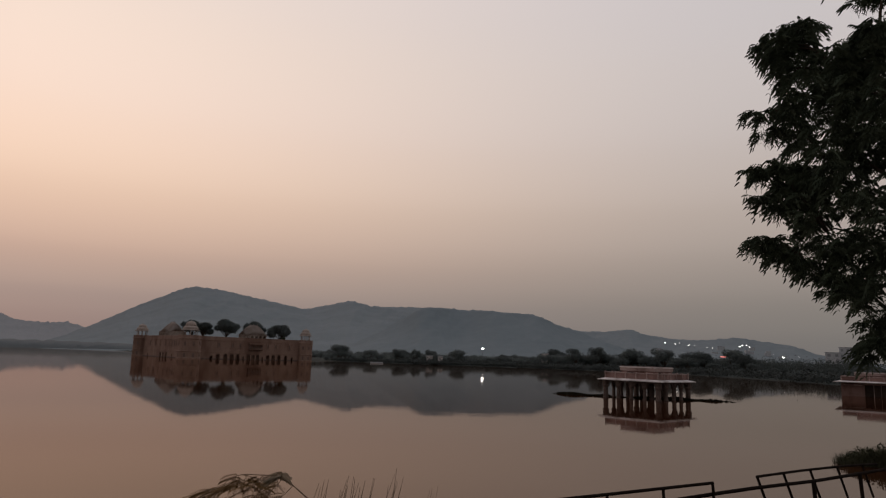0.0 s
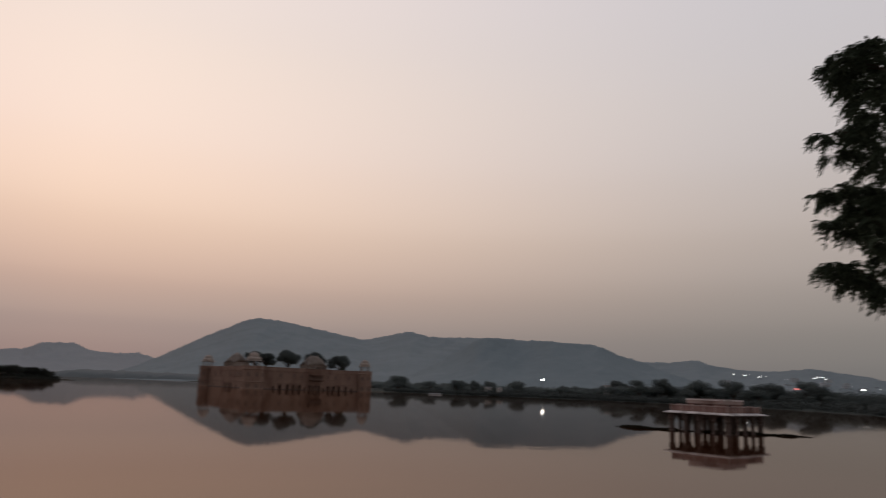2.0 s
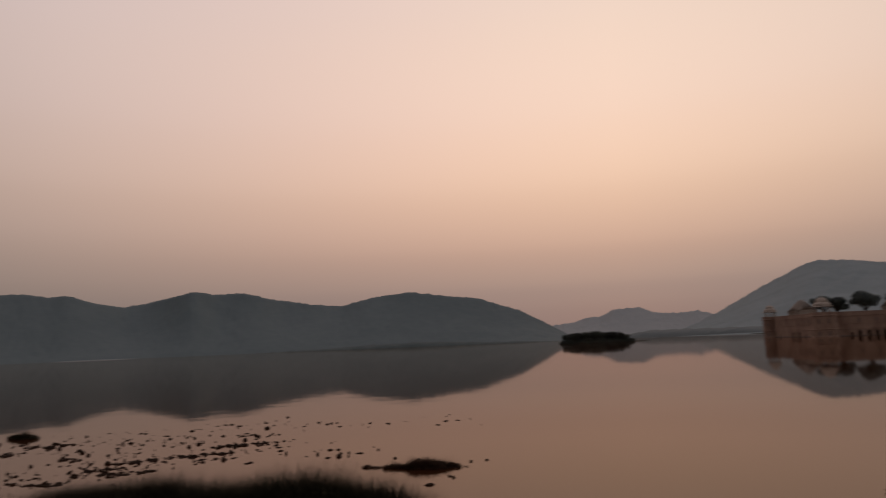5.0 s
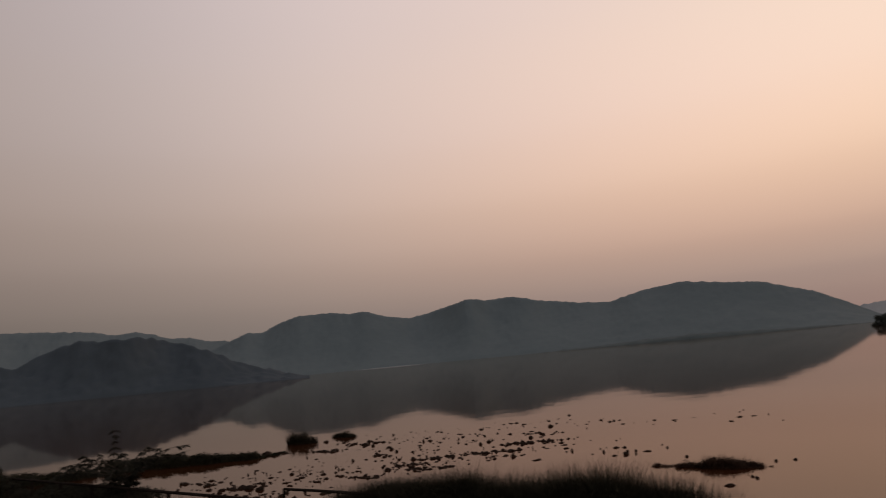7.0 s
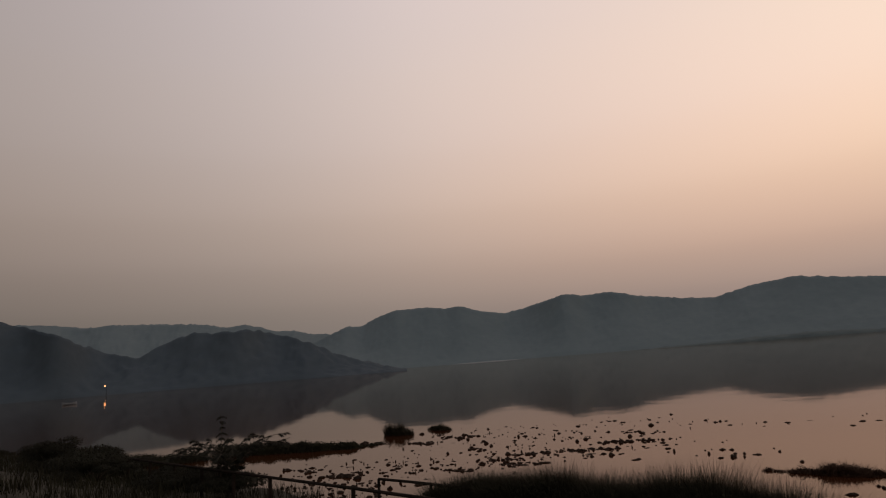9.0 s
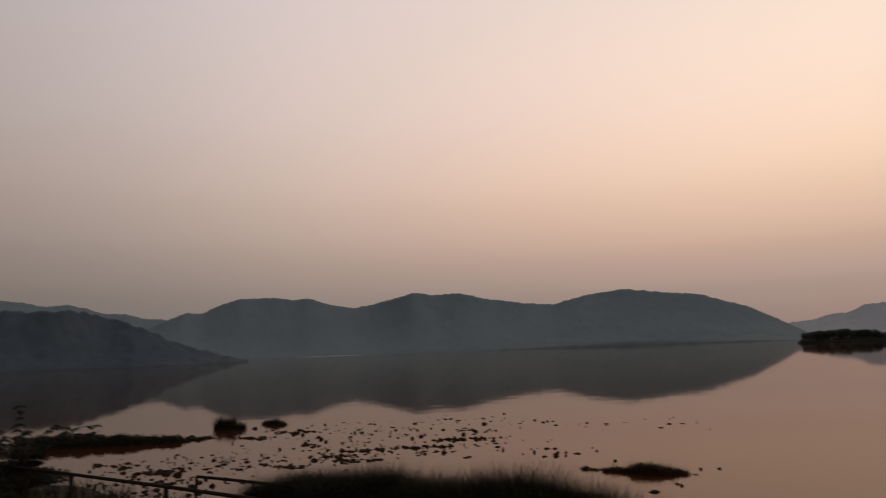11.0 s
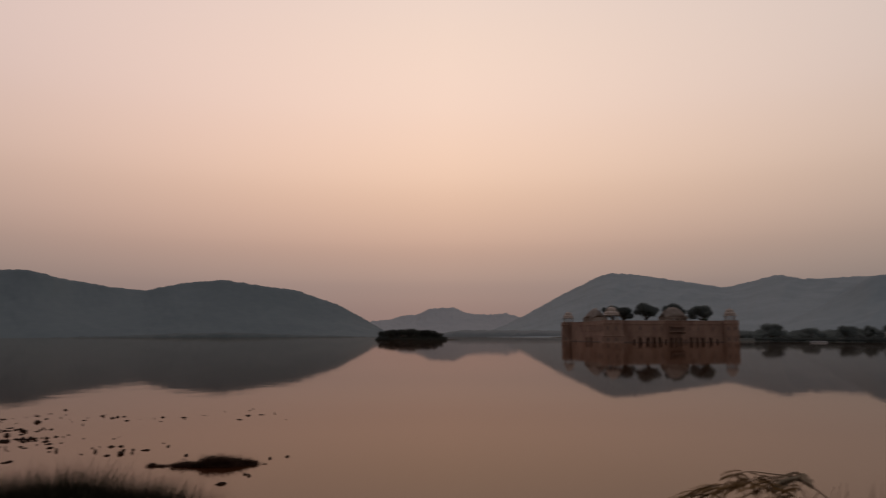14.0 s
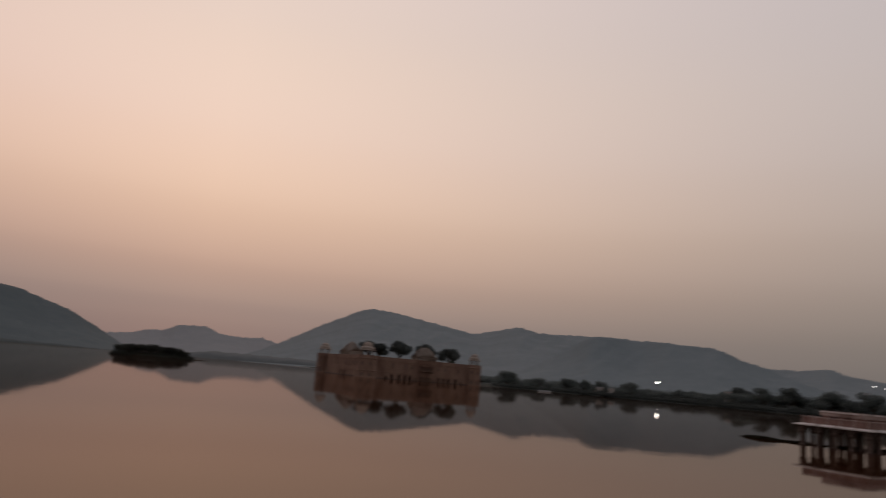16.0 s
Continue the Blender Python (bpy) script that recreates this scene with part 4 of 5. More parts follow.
house("bank_house", 0.82, 345, 3.2, 4, 1.5, 1, LIME, "small white house under the far bank trees", 2.4, deep=1.5)
house("bank_house", -0.1, 352, 2.4, 3, 0.9, 1, LIME, "low white hut beside the far bank trees", 3.0, deep=2.0)
house("bank_shrine", -8.84, 365, 3.4, 3.4, 1.9, 1, LIME, "white domed shrine among the far trees", 5.2, deep=4.0)
house("apartment_block", -30.15, 470, 8, 12, 10.6, 3, HAZE_WALL, "grey flat-roofed block behind the trees", 3.0)
house("apartment_block", -31.1, 478, 9, 12, 14.0, 4, HAZE_WALL, "taller grey flat-roofed block behind the trees", 3.0)
bm = bmesh.new()
for i in range(5):
    box(bm, -3 + i * 1.15, -1.9 + i * 1.15, -0.15, 0.15, -0.3, 0.25, 0.04)
low_wall = tagged(part("low_wall", bm, HAZE_WALL), "low pale wall at the water's edge", "wall")
low_wall.matrix_basis = pose(*polar(5.2, 305, 0.35), 0, 0, 5)


def street_lamp(m, h, mat_, r, label, group=""):
    t = thing("street_lamp", m, label, "street lamp", group)
    bm = bmesh.new()
    tube(bm, [(0, 0, -0.3), (0, 0, h * 0.6), (0, 0, h - 0.35), (0, -0.5, h)], [0.1, 0.08, 0.06, 0.05], 6)
    part("pole", bm, IRON, t)
    bm = bmesh.new()
    lathe(bm, [(0.0, h - r * 0.6), (r * 0.9, h - r * 0.4), (r * 1.1, h), (r * 0.7, h + r * 0.4), (0, h + r * 0.5)], 10, 0, -0.6)
    part("lamp_head", bm, mat_, t)
    return t


street_lamp(pose(*polar(-3.65, 440, 1.0)), 8.95, LAMP_WHITE, 0.72, "tall pole with a bright white floodlight on the far bank")
street_lamp(pose(*polar(-26.87, 500, 1.2)), 2.6 + 500 * math.tan(radians(0.78)), LAMP_WHITE, 0.62, "lit white lamp above the far trees")
street_lamp(pose(*polar(106.79, 397, 0.0)), 4.75, LAMP_AMBER, 0.44, "amber lamp at the foot of the dark hill")
for b, e, r in ((-18.4, 1.69, 1.8), (-19.17, 1.62, 1.9), (-20.16, 1.52, 1.6), (-20.26, 1.6, 1.3), (-21.6, 1.44, 0.9), (-21.95, 1.38, 0.9), (-21.06, 1.09, 0.7), (-23.35, 1.15, 0.6), (-23.88, 1.52, 2.0), (-24.08, 1.62, 1.8),
                (-24.38, 1.6, 1.9), (-24.58, 1.5, 1.7), (-19.5, 1.7, 0.8), (-20.6, 1.55, 0.6), (-27.9, 0.85, 0.7), (-26.2, 1.0, 0.6)):
    d = 1385.0
    z = 3.8 + d * math.tan(radians(e))
    street_lamp(pose(*polar(b, d, z - 6.0)), 6.0, LAMP_SMALL, r * 0.62, "white lamp shining in the settlement on the hill", "lamps on the hillside")
t = thing("lit_sign", pose(*polar(-22.73, 470, 0.0), 0, 0, -22.73), "red lit sign board above the far trees", "sign")
bm = bmesh.new()
box(bm, -1.7, 1.7, -0.15, 0.15, 9.3, 10.0, 0.05)
part("board", bm, LAMP_RED, t)
for sx in (-1.8, 1.8):
    bm = bmesh.new()
    tube(bm, [(sx, 0, -0.3), (sx, 0, 9.3)], [0.12, 0.1])
    part("post", bm, IRON, t)
rng = random.Random(9)
for i in range(18):
    b, e = -17 - 11 * rng.random(), 0.75 + 0.75 * rng.random()
    d = 1330 + 60 * rng.random()
    house("hillside_house", b, d, 7 + 5 * rng.random(), 8, 5 + 3 * rng.random(), 2, HAZE_WALL, "small flat-roofed house on the hillside", 3.8 + d * math.tan(radians(e)) - 5, 20 * rng.random())

# pale boat moored near the amber lamp
boat = thing("boat", pose(-202.9, -70.7, 0, 0, 0, 100), "pale wooden rowing boat lying on the lake", "boat")
bm = bmesh.new()
ribs = []
for i in range(9):
    u = -1 + 2 * i / 8
    hw, z1 = 0.62 * (1 - abs(u) ** 2.6) + 0.03, 0.5 + 0.28 * u * u
    ribs.append([bm.verts.new((1.85 * u, yy * hw, zz)) for yy, zz in ((-1, z1), (-0.85, 0.15), (0, -0.15), (0.85, 0.15), (1, z1), (0.86, z1 - 0.02), (0.7, 0.2), (0, -0.03), (-0.7, 0.2), (-0.86, z1 - 0.02))])
for a, b in zip(ribs, ribs[1:]):
    for k in range(10):
        bm.faces.new((a[k], a[(k + 1) % 10], b[(k + 1) % 10], b[k]))
bm.faces.new(ribs[0]); bm.faces.new(ribs[-1][::-1])
part("hull", bm, CONCRETE, boat)
for x in (-0.8, 0.1, 0.9):
    bm = bmesh.new()
    box(bm, x - 0.13, x + 0.13, -0.5, 0.5, 0.3, 0.35, 0.01)
    part("thwart", bm, WALLWHITE, boat)

# ---- wooded islet ----
IS = polar(36.9, 392)
bm = bmesh.new()
lathe(bm, [(21.5, -1.0), (20.6, 0.05), (17, 0.7), (10, 1.1), (0, 1.3)], 28, 0, 0, 0, 1.0, 0.45)
for v in bm.verts:
    v.co += Vector((0.9 * noise.noise(v.co * 0.2), 0.6 * noise.noise(v.co * 0.23), 0.25 * noise.noise(v.co * 0.5)))
islet = tagged(part("islet", bm, EARTH, smooth=True), "low earth islet under dense dark trees", "islet", kind="structure")
islet.matrix_basis = pose(IS[0], IS[1], 0, 0, 0, 36.9)
rng = random.Random(21)
islet_tree = None
for i in range(15):
    x = -17.0 + 33.5 * (i + 0.5 * rng.random()) / 15
    h = 6.3 * (1 - 0.5 * max(0, (x - 4) / 13) ** 1.5 - 0.3 * max(0, (-x - 11) / 6) ** 1.5) * (0.85 + 0.25 * rng.random())
    m = islet.matrix_basis @ pose(x, rng.uniform(-4.5, 2.5), 0.2, 0, 0, rng.random() * 360)
    spread_tree("islet_tree", 200 + i, h, 7.0, 0.2, 900, 0.34, 0.02, 0.95, LEAF_ISLET, "dense dark tree on the wooded islet", "tree", "trees on the islet", m)
bm = bmesh.new()
lathe(bm, [(8.0, -0.4), (7.5, 0.05), (4, 0.25), (0, 0.3)], 18, 0, 0, 0, 1.0, 0.25)
spit = tagged(part("islet_spit", bm, EARTH, smooth=True), "thin earth spit at the islet's end", "bank", kind="structure")
spit.matrix_basis = pose(IS[0], IS[1], 0, 0, 0, 36.9) @ pose(20.5, 0, 0)

rr_ = np.random.default_rng(61)
lumps = [(x, rr_.uniform(-6.5, 2.5) * (1 - (x / 21) ** 2), 0.5, 1.5 + 0.9 * (1 - (x / 21) ** 2)) for x in rr_.uniform(-19.5, 19.5, 90)]
lumps += [(20.3 * math.cos(a), 9.0 * math.sin(a), 0.15, 0.9) for a in rr_.uniform(math.pi, 2 * math.pi, 90)]
v, f = leaf_cloud(rr_, lumps, 22000, 0.28, 0.8, 0.3)
tagged(raw("islet_scrub", v, f, LEAF_ISLET), "dense dark undergrowth down to the islet's waterline", "scrub", kind="stuff").matrix_basis = islet.matrix_basis.copy()

# ---- blades and weed ----
def blades(rng_, spots, count, h0, h1, width, lean=0.35, bend=0.35):
    """Curved grass blades rooted in the spots (x, y, z, radius, height factor)."""
    verts, faces = [], []
    w_ = np.array([s[3] ** 2 for s in spots]); w_ = w_ / w_.sum()
    for k in rng_.choice(len(spots), count, p=w_):
        x, y, z, r, hf = spots[k]
        a, rr = rng_.random() * 2 * math.pi, r * math.sqrt(rng_.random())
        px, py = x + rr * math.cos(a), y + rr * math.sin(a)
        h = hf * (h0 + (h1 - h0) * rng_.random()) * (1 - 0.35 * (rr / r) ** 2)
        d = rng_.random() * 2 * math.pi
        dx, dy, l_ = math.cos(d), math.sin(d), lean * h * rng_.random()
        b_ = bend * h * rng_.random()
        s = len(verts)
        wx, wy = -dy * width / 2, dx * width / 2
        verts += [(px - wx, py - wy, z), (px + wx, py + wy, z), (px + dx * l_ * 0.5 - wx * 0.8, py + dy * l_ * 0.5 - wy * 0.8, z + h * 0.55), (px + dx * l_ * 0.5 + wx * 0.8, py + dy * l_ * 0.5 + wy * 0.8, z + h * 0.55),
                  (px + dx * (l_ + b_), py + dy * (l_ + b_), z + h)]
        faces += [(s, s + 1, s + 3, s + 2), (s + 2, s + 3, s + 4)]
    return verts, faces


def weed(name, spots, count, h0, h1, width, mat_, label, seed, lean=0.35, leafy=0, leaf=0.08, category="reeds", fill=0.45):
    r = np.random.default_rng(seed)
    v, f = blades(r, spots, count, h0, h1, width, lean)
    if leafy:
        v2, f2 = leaf_cloud(r, [(x, y, z + fill * hf * h1, min(rad, 0.62 * hf * h1)) for x, y, z, rad, hf in spots], leafy, leaf, 0.8, 0.1)
        o = len(v)
        v += [tuple(q) for q in v2]
        f += [tuple(i + o for i in q) for q in f2]
    return tagged(raw(name, v, f, mat_), label, category, kind="stuff")


# tall grass along the fence
rng = random.Random(31)
spots = []
tops_s = [-10.6, -10.2, -10.0, -9.3, -8.92, -8.56, -8.3, -8.07, -7.6, -7.4, -7.27, -6.95, -6.76, -6.5, -6.1, -5.7, -5.3, -4.8, -4.5, -4.3, -3.86, -3.5, -3.25, -3.1]
tops_z = [1.2, 1.44, 1.56, 1.66, 1.58, 1.71, 1.65, 1.74, 1.84, 1.79, 1.66, 1.6, 1.7, 1.81, 1.73, 1.82, 1.95, 1.92, 1.88, 1.77, 1.7, 1.66, 1.58, 1.44]
for i in range(190):
    s = -3.12 - 7.13 * i / 189
    n_ = 9.7 + rng.uniform(-0.6, 0.5)
    x, y, _ = plan(s, n_)
    g_ = near_height(s, n_)
    spots.append((x, y, g_ - 0.05, 0.36, (float(np.interp(s, tops_s, tops_z)) - g_) / 1.2 * (0.95 + 0.15 * rng.random())))
weed("tall_grass", spots, 120000, 1.0, 1.3, 0.013, REED, "dense dark tall grass on the bank beside the fence", 32, 0.45, 90000, 0.03, "grass", 0.6)
# grass over the rest of the bank
spots = []
for i in range(260):
    s, n_ = rng.uniform(-45, 16), rng.uniform(2.6, 10.8)
    if s > -12:
        continue
    x, y, _ = plan(s, n_)
    spots.append((x, y, near_height(s, n_) - 0.03, 0.9, 0.6 + 0.6 * rng.random()))
weed("bank_grass", spots, 12000, 0.2, 0.55, 0.02, REED, "rough dark grass covering the sloping bank", 33, 0.6, 0, 0.1, "grass")
# pale grass stems near the promenade: tips from x0 to x1 and z0 to z1, bending to one side
verts, faces = [], []
for xa, xb, za, zb, cnt_ in ((-0.354, -0.295, 3.157, 3.216, 5), (-0.235, -0.085, 3.17, 3.25, 18), (-0.043, 0.083, 3.184, 3.281, 8), (0.165, 0.216, 3.165, 3.204, 4)):
    for i in range(cnt_):
        tx, tz, ty = rng.uniform(xa, xb), rng.uniform(za, zb), 3.3 + rng.uniform(-0.08, 0.08)
        bx = tx - rng.uniform(0.05, 0.2)
        g_ = near_height(bx * EX + ty * EY, bx * NX + ty * NY) - 0.03
        o = len(verts)
        for k in range(6):
            u = k / 5
            w_ = 0.0026 * (1 - u) ** 0.6 + 0.0005
            cx, cz = bx + (tx - bx) * u ** 2.2, g_ + (tz - g_) * u
            verts += [(cx - w_, ty - 0.002, cz), (cx + w_, ty + 0.002, cz)]
        faces += [(o + 2 * k, o + 2 * k + 1, o + 2 * k + 3, o + 2 * k + 2) for k in range(5)]
tagged(raw("pale_grass", verts, faces, STRAW), "thin pale grass stems at the promenade's edge", "grass", kind="stuff")
# reed spit, widest at the bank and running out to a thin tip
spots = []
for i in range(110):
    u = i / 109
    x, y = -36.5 + 2.5 * u, -5.6 + 6.5 * u
    wide = 0.95 * (1 - 0.75 * u)
    spots.append((x + rng.uniform(-wide, wide), y + rng.uniform(-0.3, 0.3), -0.05, 0.5, (0.5 + 0.35 * rng.random()) * (1 - 0.45 * u ** 2)))
for s, n_ in ((-33.5, 14.6), (-34.5, 13.6), (-36.0, 13.0), (-33.0, 13.4), (-38.0, 12.6), (-40.0, 12.4)):
    x, y, _ = plan(s, n_)
    spots += [(x + rng.uniform(-0.9, 0.9), y + rng.uniform(-0.9, 0.9), -0.05, 0.8, 0.6) for _ in range(5)]
weed("reed_spit", spots, 16000, 0.3, 0.8, 0.02, REED, "low dark reeds growing out into the water", 35, 0.8, 22000, 0.05)
weed("reed_clump", [(-38.55, 3.00, -0.05, 0.36, 0.95), (-37.94, 3.47, -0.05, 0.36, 1.0), (-37.66, 3.93, -0.05, 0.28, 0.5)], 1500, 0.3, 0.95, 0.014, REED, "dark upright reed clump standing in the water", 36, 0.55, 260, 0.05)
weed("reed_clump", [(-39.11, 5.53, -0.05, 0.35, 0.8), (-38.62, 5.88, -0.05, 0.4, 1.0), (-38.17, 6.19, -0.05, 0.22, 0.6)], 900, 0.2, 0.42, 0.02, REED, "smaller dark reed clump standing in the water", 37, 0.9, 350, 0.05)
weed("reed_tufts", [(-34.01, 1.22, -0.05, 0.3, 0.8), (-34.23, 1.69, -0.05, 0.35, 1.0), (-34.72, 2.17, -0.05, 0.25, 0.8)], 900, 0.06, 0.2, 0.02, REED, "thin broken line of reed tufts off the spit", 41, 0.9, 300, 0.05)
weed("reed_clump", [(17.3 + 0.55 * i, 28.4 - 0.15 * i + 0.3 * (i % 2), -0.05, 0.75, (0.62, 0.8, 1.0, 0.9, 1.05, 1.0, 0.9, 1.0)[i]) for i in range(8)], 6000, 0.5, 1.0, 0.02, REED_GREEN, "dark green reed bed at the bank's foot", 38, 0.8, 5200, 0.07)
# matted weed by the pavilion
spots = [(14.2 + 17.6 * i / 89, 80.2 - 6.4 * (i / 89) ** 0.6 + rng.uniform(-0.9, 0.5), -0.03, 0.7, 0.75 + 0.5 * math.sin(i * 0.23) * math.sin(i * 0.11 + 1) + 0.2 * rng.random()) for i in range(90) for _ in (0, 1, 2)]
weed("floating_weed", spots, 7000, 0.08, 0.26, 0.03, REED, "thin strip of dark weed round the pavilion", 39, 0.9, 9000, 0.09, "weed")
# drifting clump
spots = []
for i in range(110):
    u = i / 109
    hf = 0.42 + 0.16 * math.sin(17 * u + 1) * math.sin(41 * u) + 0.95 * math.exp(-((u - 0.6) / 0.13) ** 2) + 0.6 * math.exp(-((u - 0.8) / 0.09) ** 2) + 0.35 * math.exp(-((u - 0.33) / 0.07) ** 2)
    spots.append((-18.3 + 2.45 * u + rng.uniform(-0.1, 0.1), 11.93 + 1.95 * u + rng.uniform(-0.2, 0.2) * (0.5 + u), -0.04, 0.1 + 0.1 * math.exp(-((u - 0.62) / 0.22) ** 2), hf))
weed("drifting_weed", spots, 5200, 0.1, 0.32, 0.011, DRIFT, "ragged dark raft of drifting weed and twigs", 40, 1.3, 3000, 0.035, "weed", 0.28)
bm = bmesh.new()
for i in range(14):
    u = rng.uniform(0.2, 0.95)
    a = rng.uniform(-1, 1)
    p = Vector((-18.3 + 2.45 * u, 11.93 + 1.95 * u, 0.02))
    q_ = p + Vector((0.25 * math.cos(6 * a), 0.25 * math.sin(6 * a), 0.08 + 0.12 * rng.random()))
    tube(bm, [p, (p + q_) / 2 + Vector((0, 0, 0.05)), q_], [0.009, 0.007, 0.004], 4)
tagged(part("twigs", bm, BARK), "dark bare twigs caught in drifting weed", "twigs", kind="stuff")

# water plants: low tufts floating on the lake
r = np.random.default_rng(50)
verts, faces = [], []


def tuft(x, y, size, high, long=1.0):
    """A low ragged tuft, drawn out along the lines in which the plants drift."""
    k = 9
    o = len(verts)
    ph = r.random() * 6
    d_ = math.hypot(x, y)
    tx, ty = y / d_, -x / d_
    for ring, (rr, z) in enumerate(((1.0, 0.003), (0.84, high * 0.55), (0.42, high))):
        for i in range(k):
            a = 2 * math.pi * i / k + ph
            q_ = size * rr * (1 + 0.3 * math.sin(2 * a + ph) + 0.3 * (r.random() - 0.5))
            c_, s_ = q_ * math.cos(a) * long, q_ * math.sin(a)
            verts.append((x + c_ * tx - s_ * ty, y + c_ * ty + s_ * tx, z * (0.6 + 0.8 * r.random()) if ring else z))
    verts.append((x, y, high * 1.1))
    for ring in (0, 1):
        for i in range(k):
            faces.append((o + ring * k + i, o + ring * k + (i + 1) % k, o + (ring + 1) * k + (i + 1) % k, o + (ring + 1) * k + i))
    for i in range(k):
        faces.append((o + 2 * k + i, o + 2 * k + (i + 1) % k, o + 3 * k))


# dense rows: from, to, spread, count, size
rows_ = [((-24.9, 5.0), (-23.6, 7.0), 0.22, 34, 0.10), ((-25.5, 5.6), (-25.1, 6.7), 0.3, 24, 0.10), ((-26.4, 6.6), (-25.8, 8.2), 0.25, 16, 0.11), ((-26.2, 8.4), (-25.2, 10.3), 0.22, 36, 0.11), ((-26.9, 10.6), (-26.3, 13.3), 0.28, 42, 0.10),
         ((-29.6, 12.9), (-28.5, 13.9), 0.3, 12, 0.11), ((-34.0, 3.2), (-32.3, 4.6), 0.2, 24, 0.13), ((-35.8, 4.9), (-33.4, 6.2), 0.3, 22, 0.12), ((-34.4, 6.4), (-33.9, 6.9), 0.25, 7, 0.14), ((-35.6, 1.2), (-34.6, 2.2), 0.25, 16, 0.14), ((-24.5, 3.5), (-23.9, 4.6), 0.25, 18, 0.11),
         ((-29.2, 5.5), (-28.6, 6.1), 0.2, 8, 0.12), ((-25.2, 1.9), (-24.8, 2.8), 0.3, 10, 0.08), ((-25.9, -0.3), (-25.3, 0.6), 0.25, 14, 0.15), ((-24.4, -1.6), (-23.0, 1.2), 0.5, 34, 0.09), ((-22.6, -1.8), (-21.0, 0.6), 0.7, 30, 0.09), ((-28.2, -1.6), (-27.4, -0.6), 0.3, 10, 0.12), ((-30.6, 17.0), (-30.0, 18.2), 0.4, 7, 0.09)]
for (xa, ya), (xb, yb), sp, cnt, sz in rows_:
    for i in range(int(1.25 * cnt)):
        u = r.random()
        s = sz * (0.25 + 0.7 * r.random() ** 1.7)
        tuft(xa + (xb - xa) * u + sp * r.normal() * 0.85, ya + (yb - ya) * u + sp * r.normal() * 0.85, s, 0.02 + 0.55 * s * r.random(), 0.9 + 0.6 * r.random())
# singles scattered between the rows
fields = [((-28.0, 1.5), (-24.5, 8.0), 2.4, 130), ((-33.0, 4.0), (-29.0, 12.0), 2.4, 110), ((-36.0, 6.0), (-33.0, 16.0), 2.6, 60), ((-26.0, 8.5), (-23.0, 13.0), 1.8, 55), ((-28.0, -1.0), (-22.0, 2.0), 2.0, 110), ((-33.0, 15.0), (-26.0, 22.0), 3.2, 26), ((-23.5, 12.0), (-20.0, 14.5), 1.6, 7)]
for (xa, ya), (xb, yb), sp, cnt in fields:
    for i in range(cnt):
        u = r.random()
        s = 0.022 + 0.075 * r.random() ** 2.6
        tuft(xa + (xb - xa) * u + sp * r.normal() * 0.6, ya + (yb - ya) * u + sp * r.normal() * 0.6, s, 0.09 * r.random() if r.random() < 0.25 else 0.015 + 0.5 * s * r.random(), 0.9 + 0.8 * r.random())
for x, y, s, g_ in ((-16.35, 14.74, 0.08, 1.2), (-16.12, 15.22, 0.07, 1.0), (-14.87, 12.69, 0.07, 1.1), (-15.1, 12.75, 0.05, 1.4), (-14.65, 11.63, 0.09, 1.9), (-22.42, 13.16, 0.1, 1.1), (-22.2, 13.4, 0.08, 1.1), (-20.9, 14.3, 0.09, 1.0), (-18.9, 13.6, 0.05, 2.0), (-18.0, 13.9, 0.05, 1.8)):
    tuft(x, y, s * 0.7, 0.045, g_)
tagged(raw("water_plants", verts, faces, PAD), "scattered dark tufts of floating water plants", "water plants", kind="stuff")


# ---- bank shrubs ----
def shrub(s, n_, h, w, seed, label="dark leafy shrub on the sloping bank", leaf=0.045, count=1400, low=0.08, squash=0.8):
    x, y, _ = plan(s, n_)
    return spread_tree("shrub", seed, h, w, 0.4, count, leaf, low, squash, LEAF_SHRUB, label, "shrub", "shrubs on the bank", pose(x, y, near_height(s, n_) - 0.05, 0, 0, seed * 40))


for i, (s, n_, h, w) in enumerate(((-17.9, 8.9, 1.30, 3.0), (-19.6, 7.6, 0.90, 2.5), (-20.6, 6.4, 1.00, 2.6), (-22.6, 6.2, 0.88, 2.5), (-25.0, 8.6, 1.03, 2.6), (-28.5, 9.0, 0.93, 2.5), (-32.0, 8.2, 0.74, 2.3), (-36.5, 9.4, 0.85, 2.5), (-41.0, 8.0, 0.36, 1.9), (-22.0, 10.2, 1.16, 2.8), (-26.5, 10.8, 1.01, 2.6), (-31.0, 11.0, 0.80, 2.4), (-46.0, 9.4, 0.43, 2.0), (-52.0, 8.4, 0.27, 1.8), (-24.0, 7.0, 1.12, 2.8), (-27.0, 7.2, 0.96, 2.6), (-34.5, 10.6, 0.87, 2.5), (-39.0, 11.0, 0.82, 2.4), (-20.5, 9.0, 1.13, 2.8), (-23.5, 9.4, 0.86, 2.5), (-29.5, 7.6, 0.96, 2.6), (-34.0, 8.8, 0.80, 2.4), (-43.5, 10.6, 0.64, 2.2))):
    f_ = 1.4 if (s, n_) in ((-27.0, 7.2), (-29.5, 7.6)) else 0.55 if n_ > 7.5 and s > -27 else 1.0 if s < -23 and n_ < 7.5 else 0.8
    shrub(s, n_, h * f_, w * 0.85, 300 + i, count=8000, leaf=0.032, squash=min(0.8, 0.62 * h * f_ / w + 0.15))


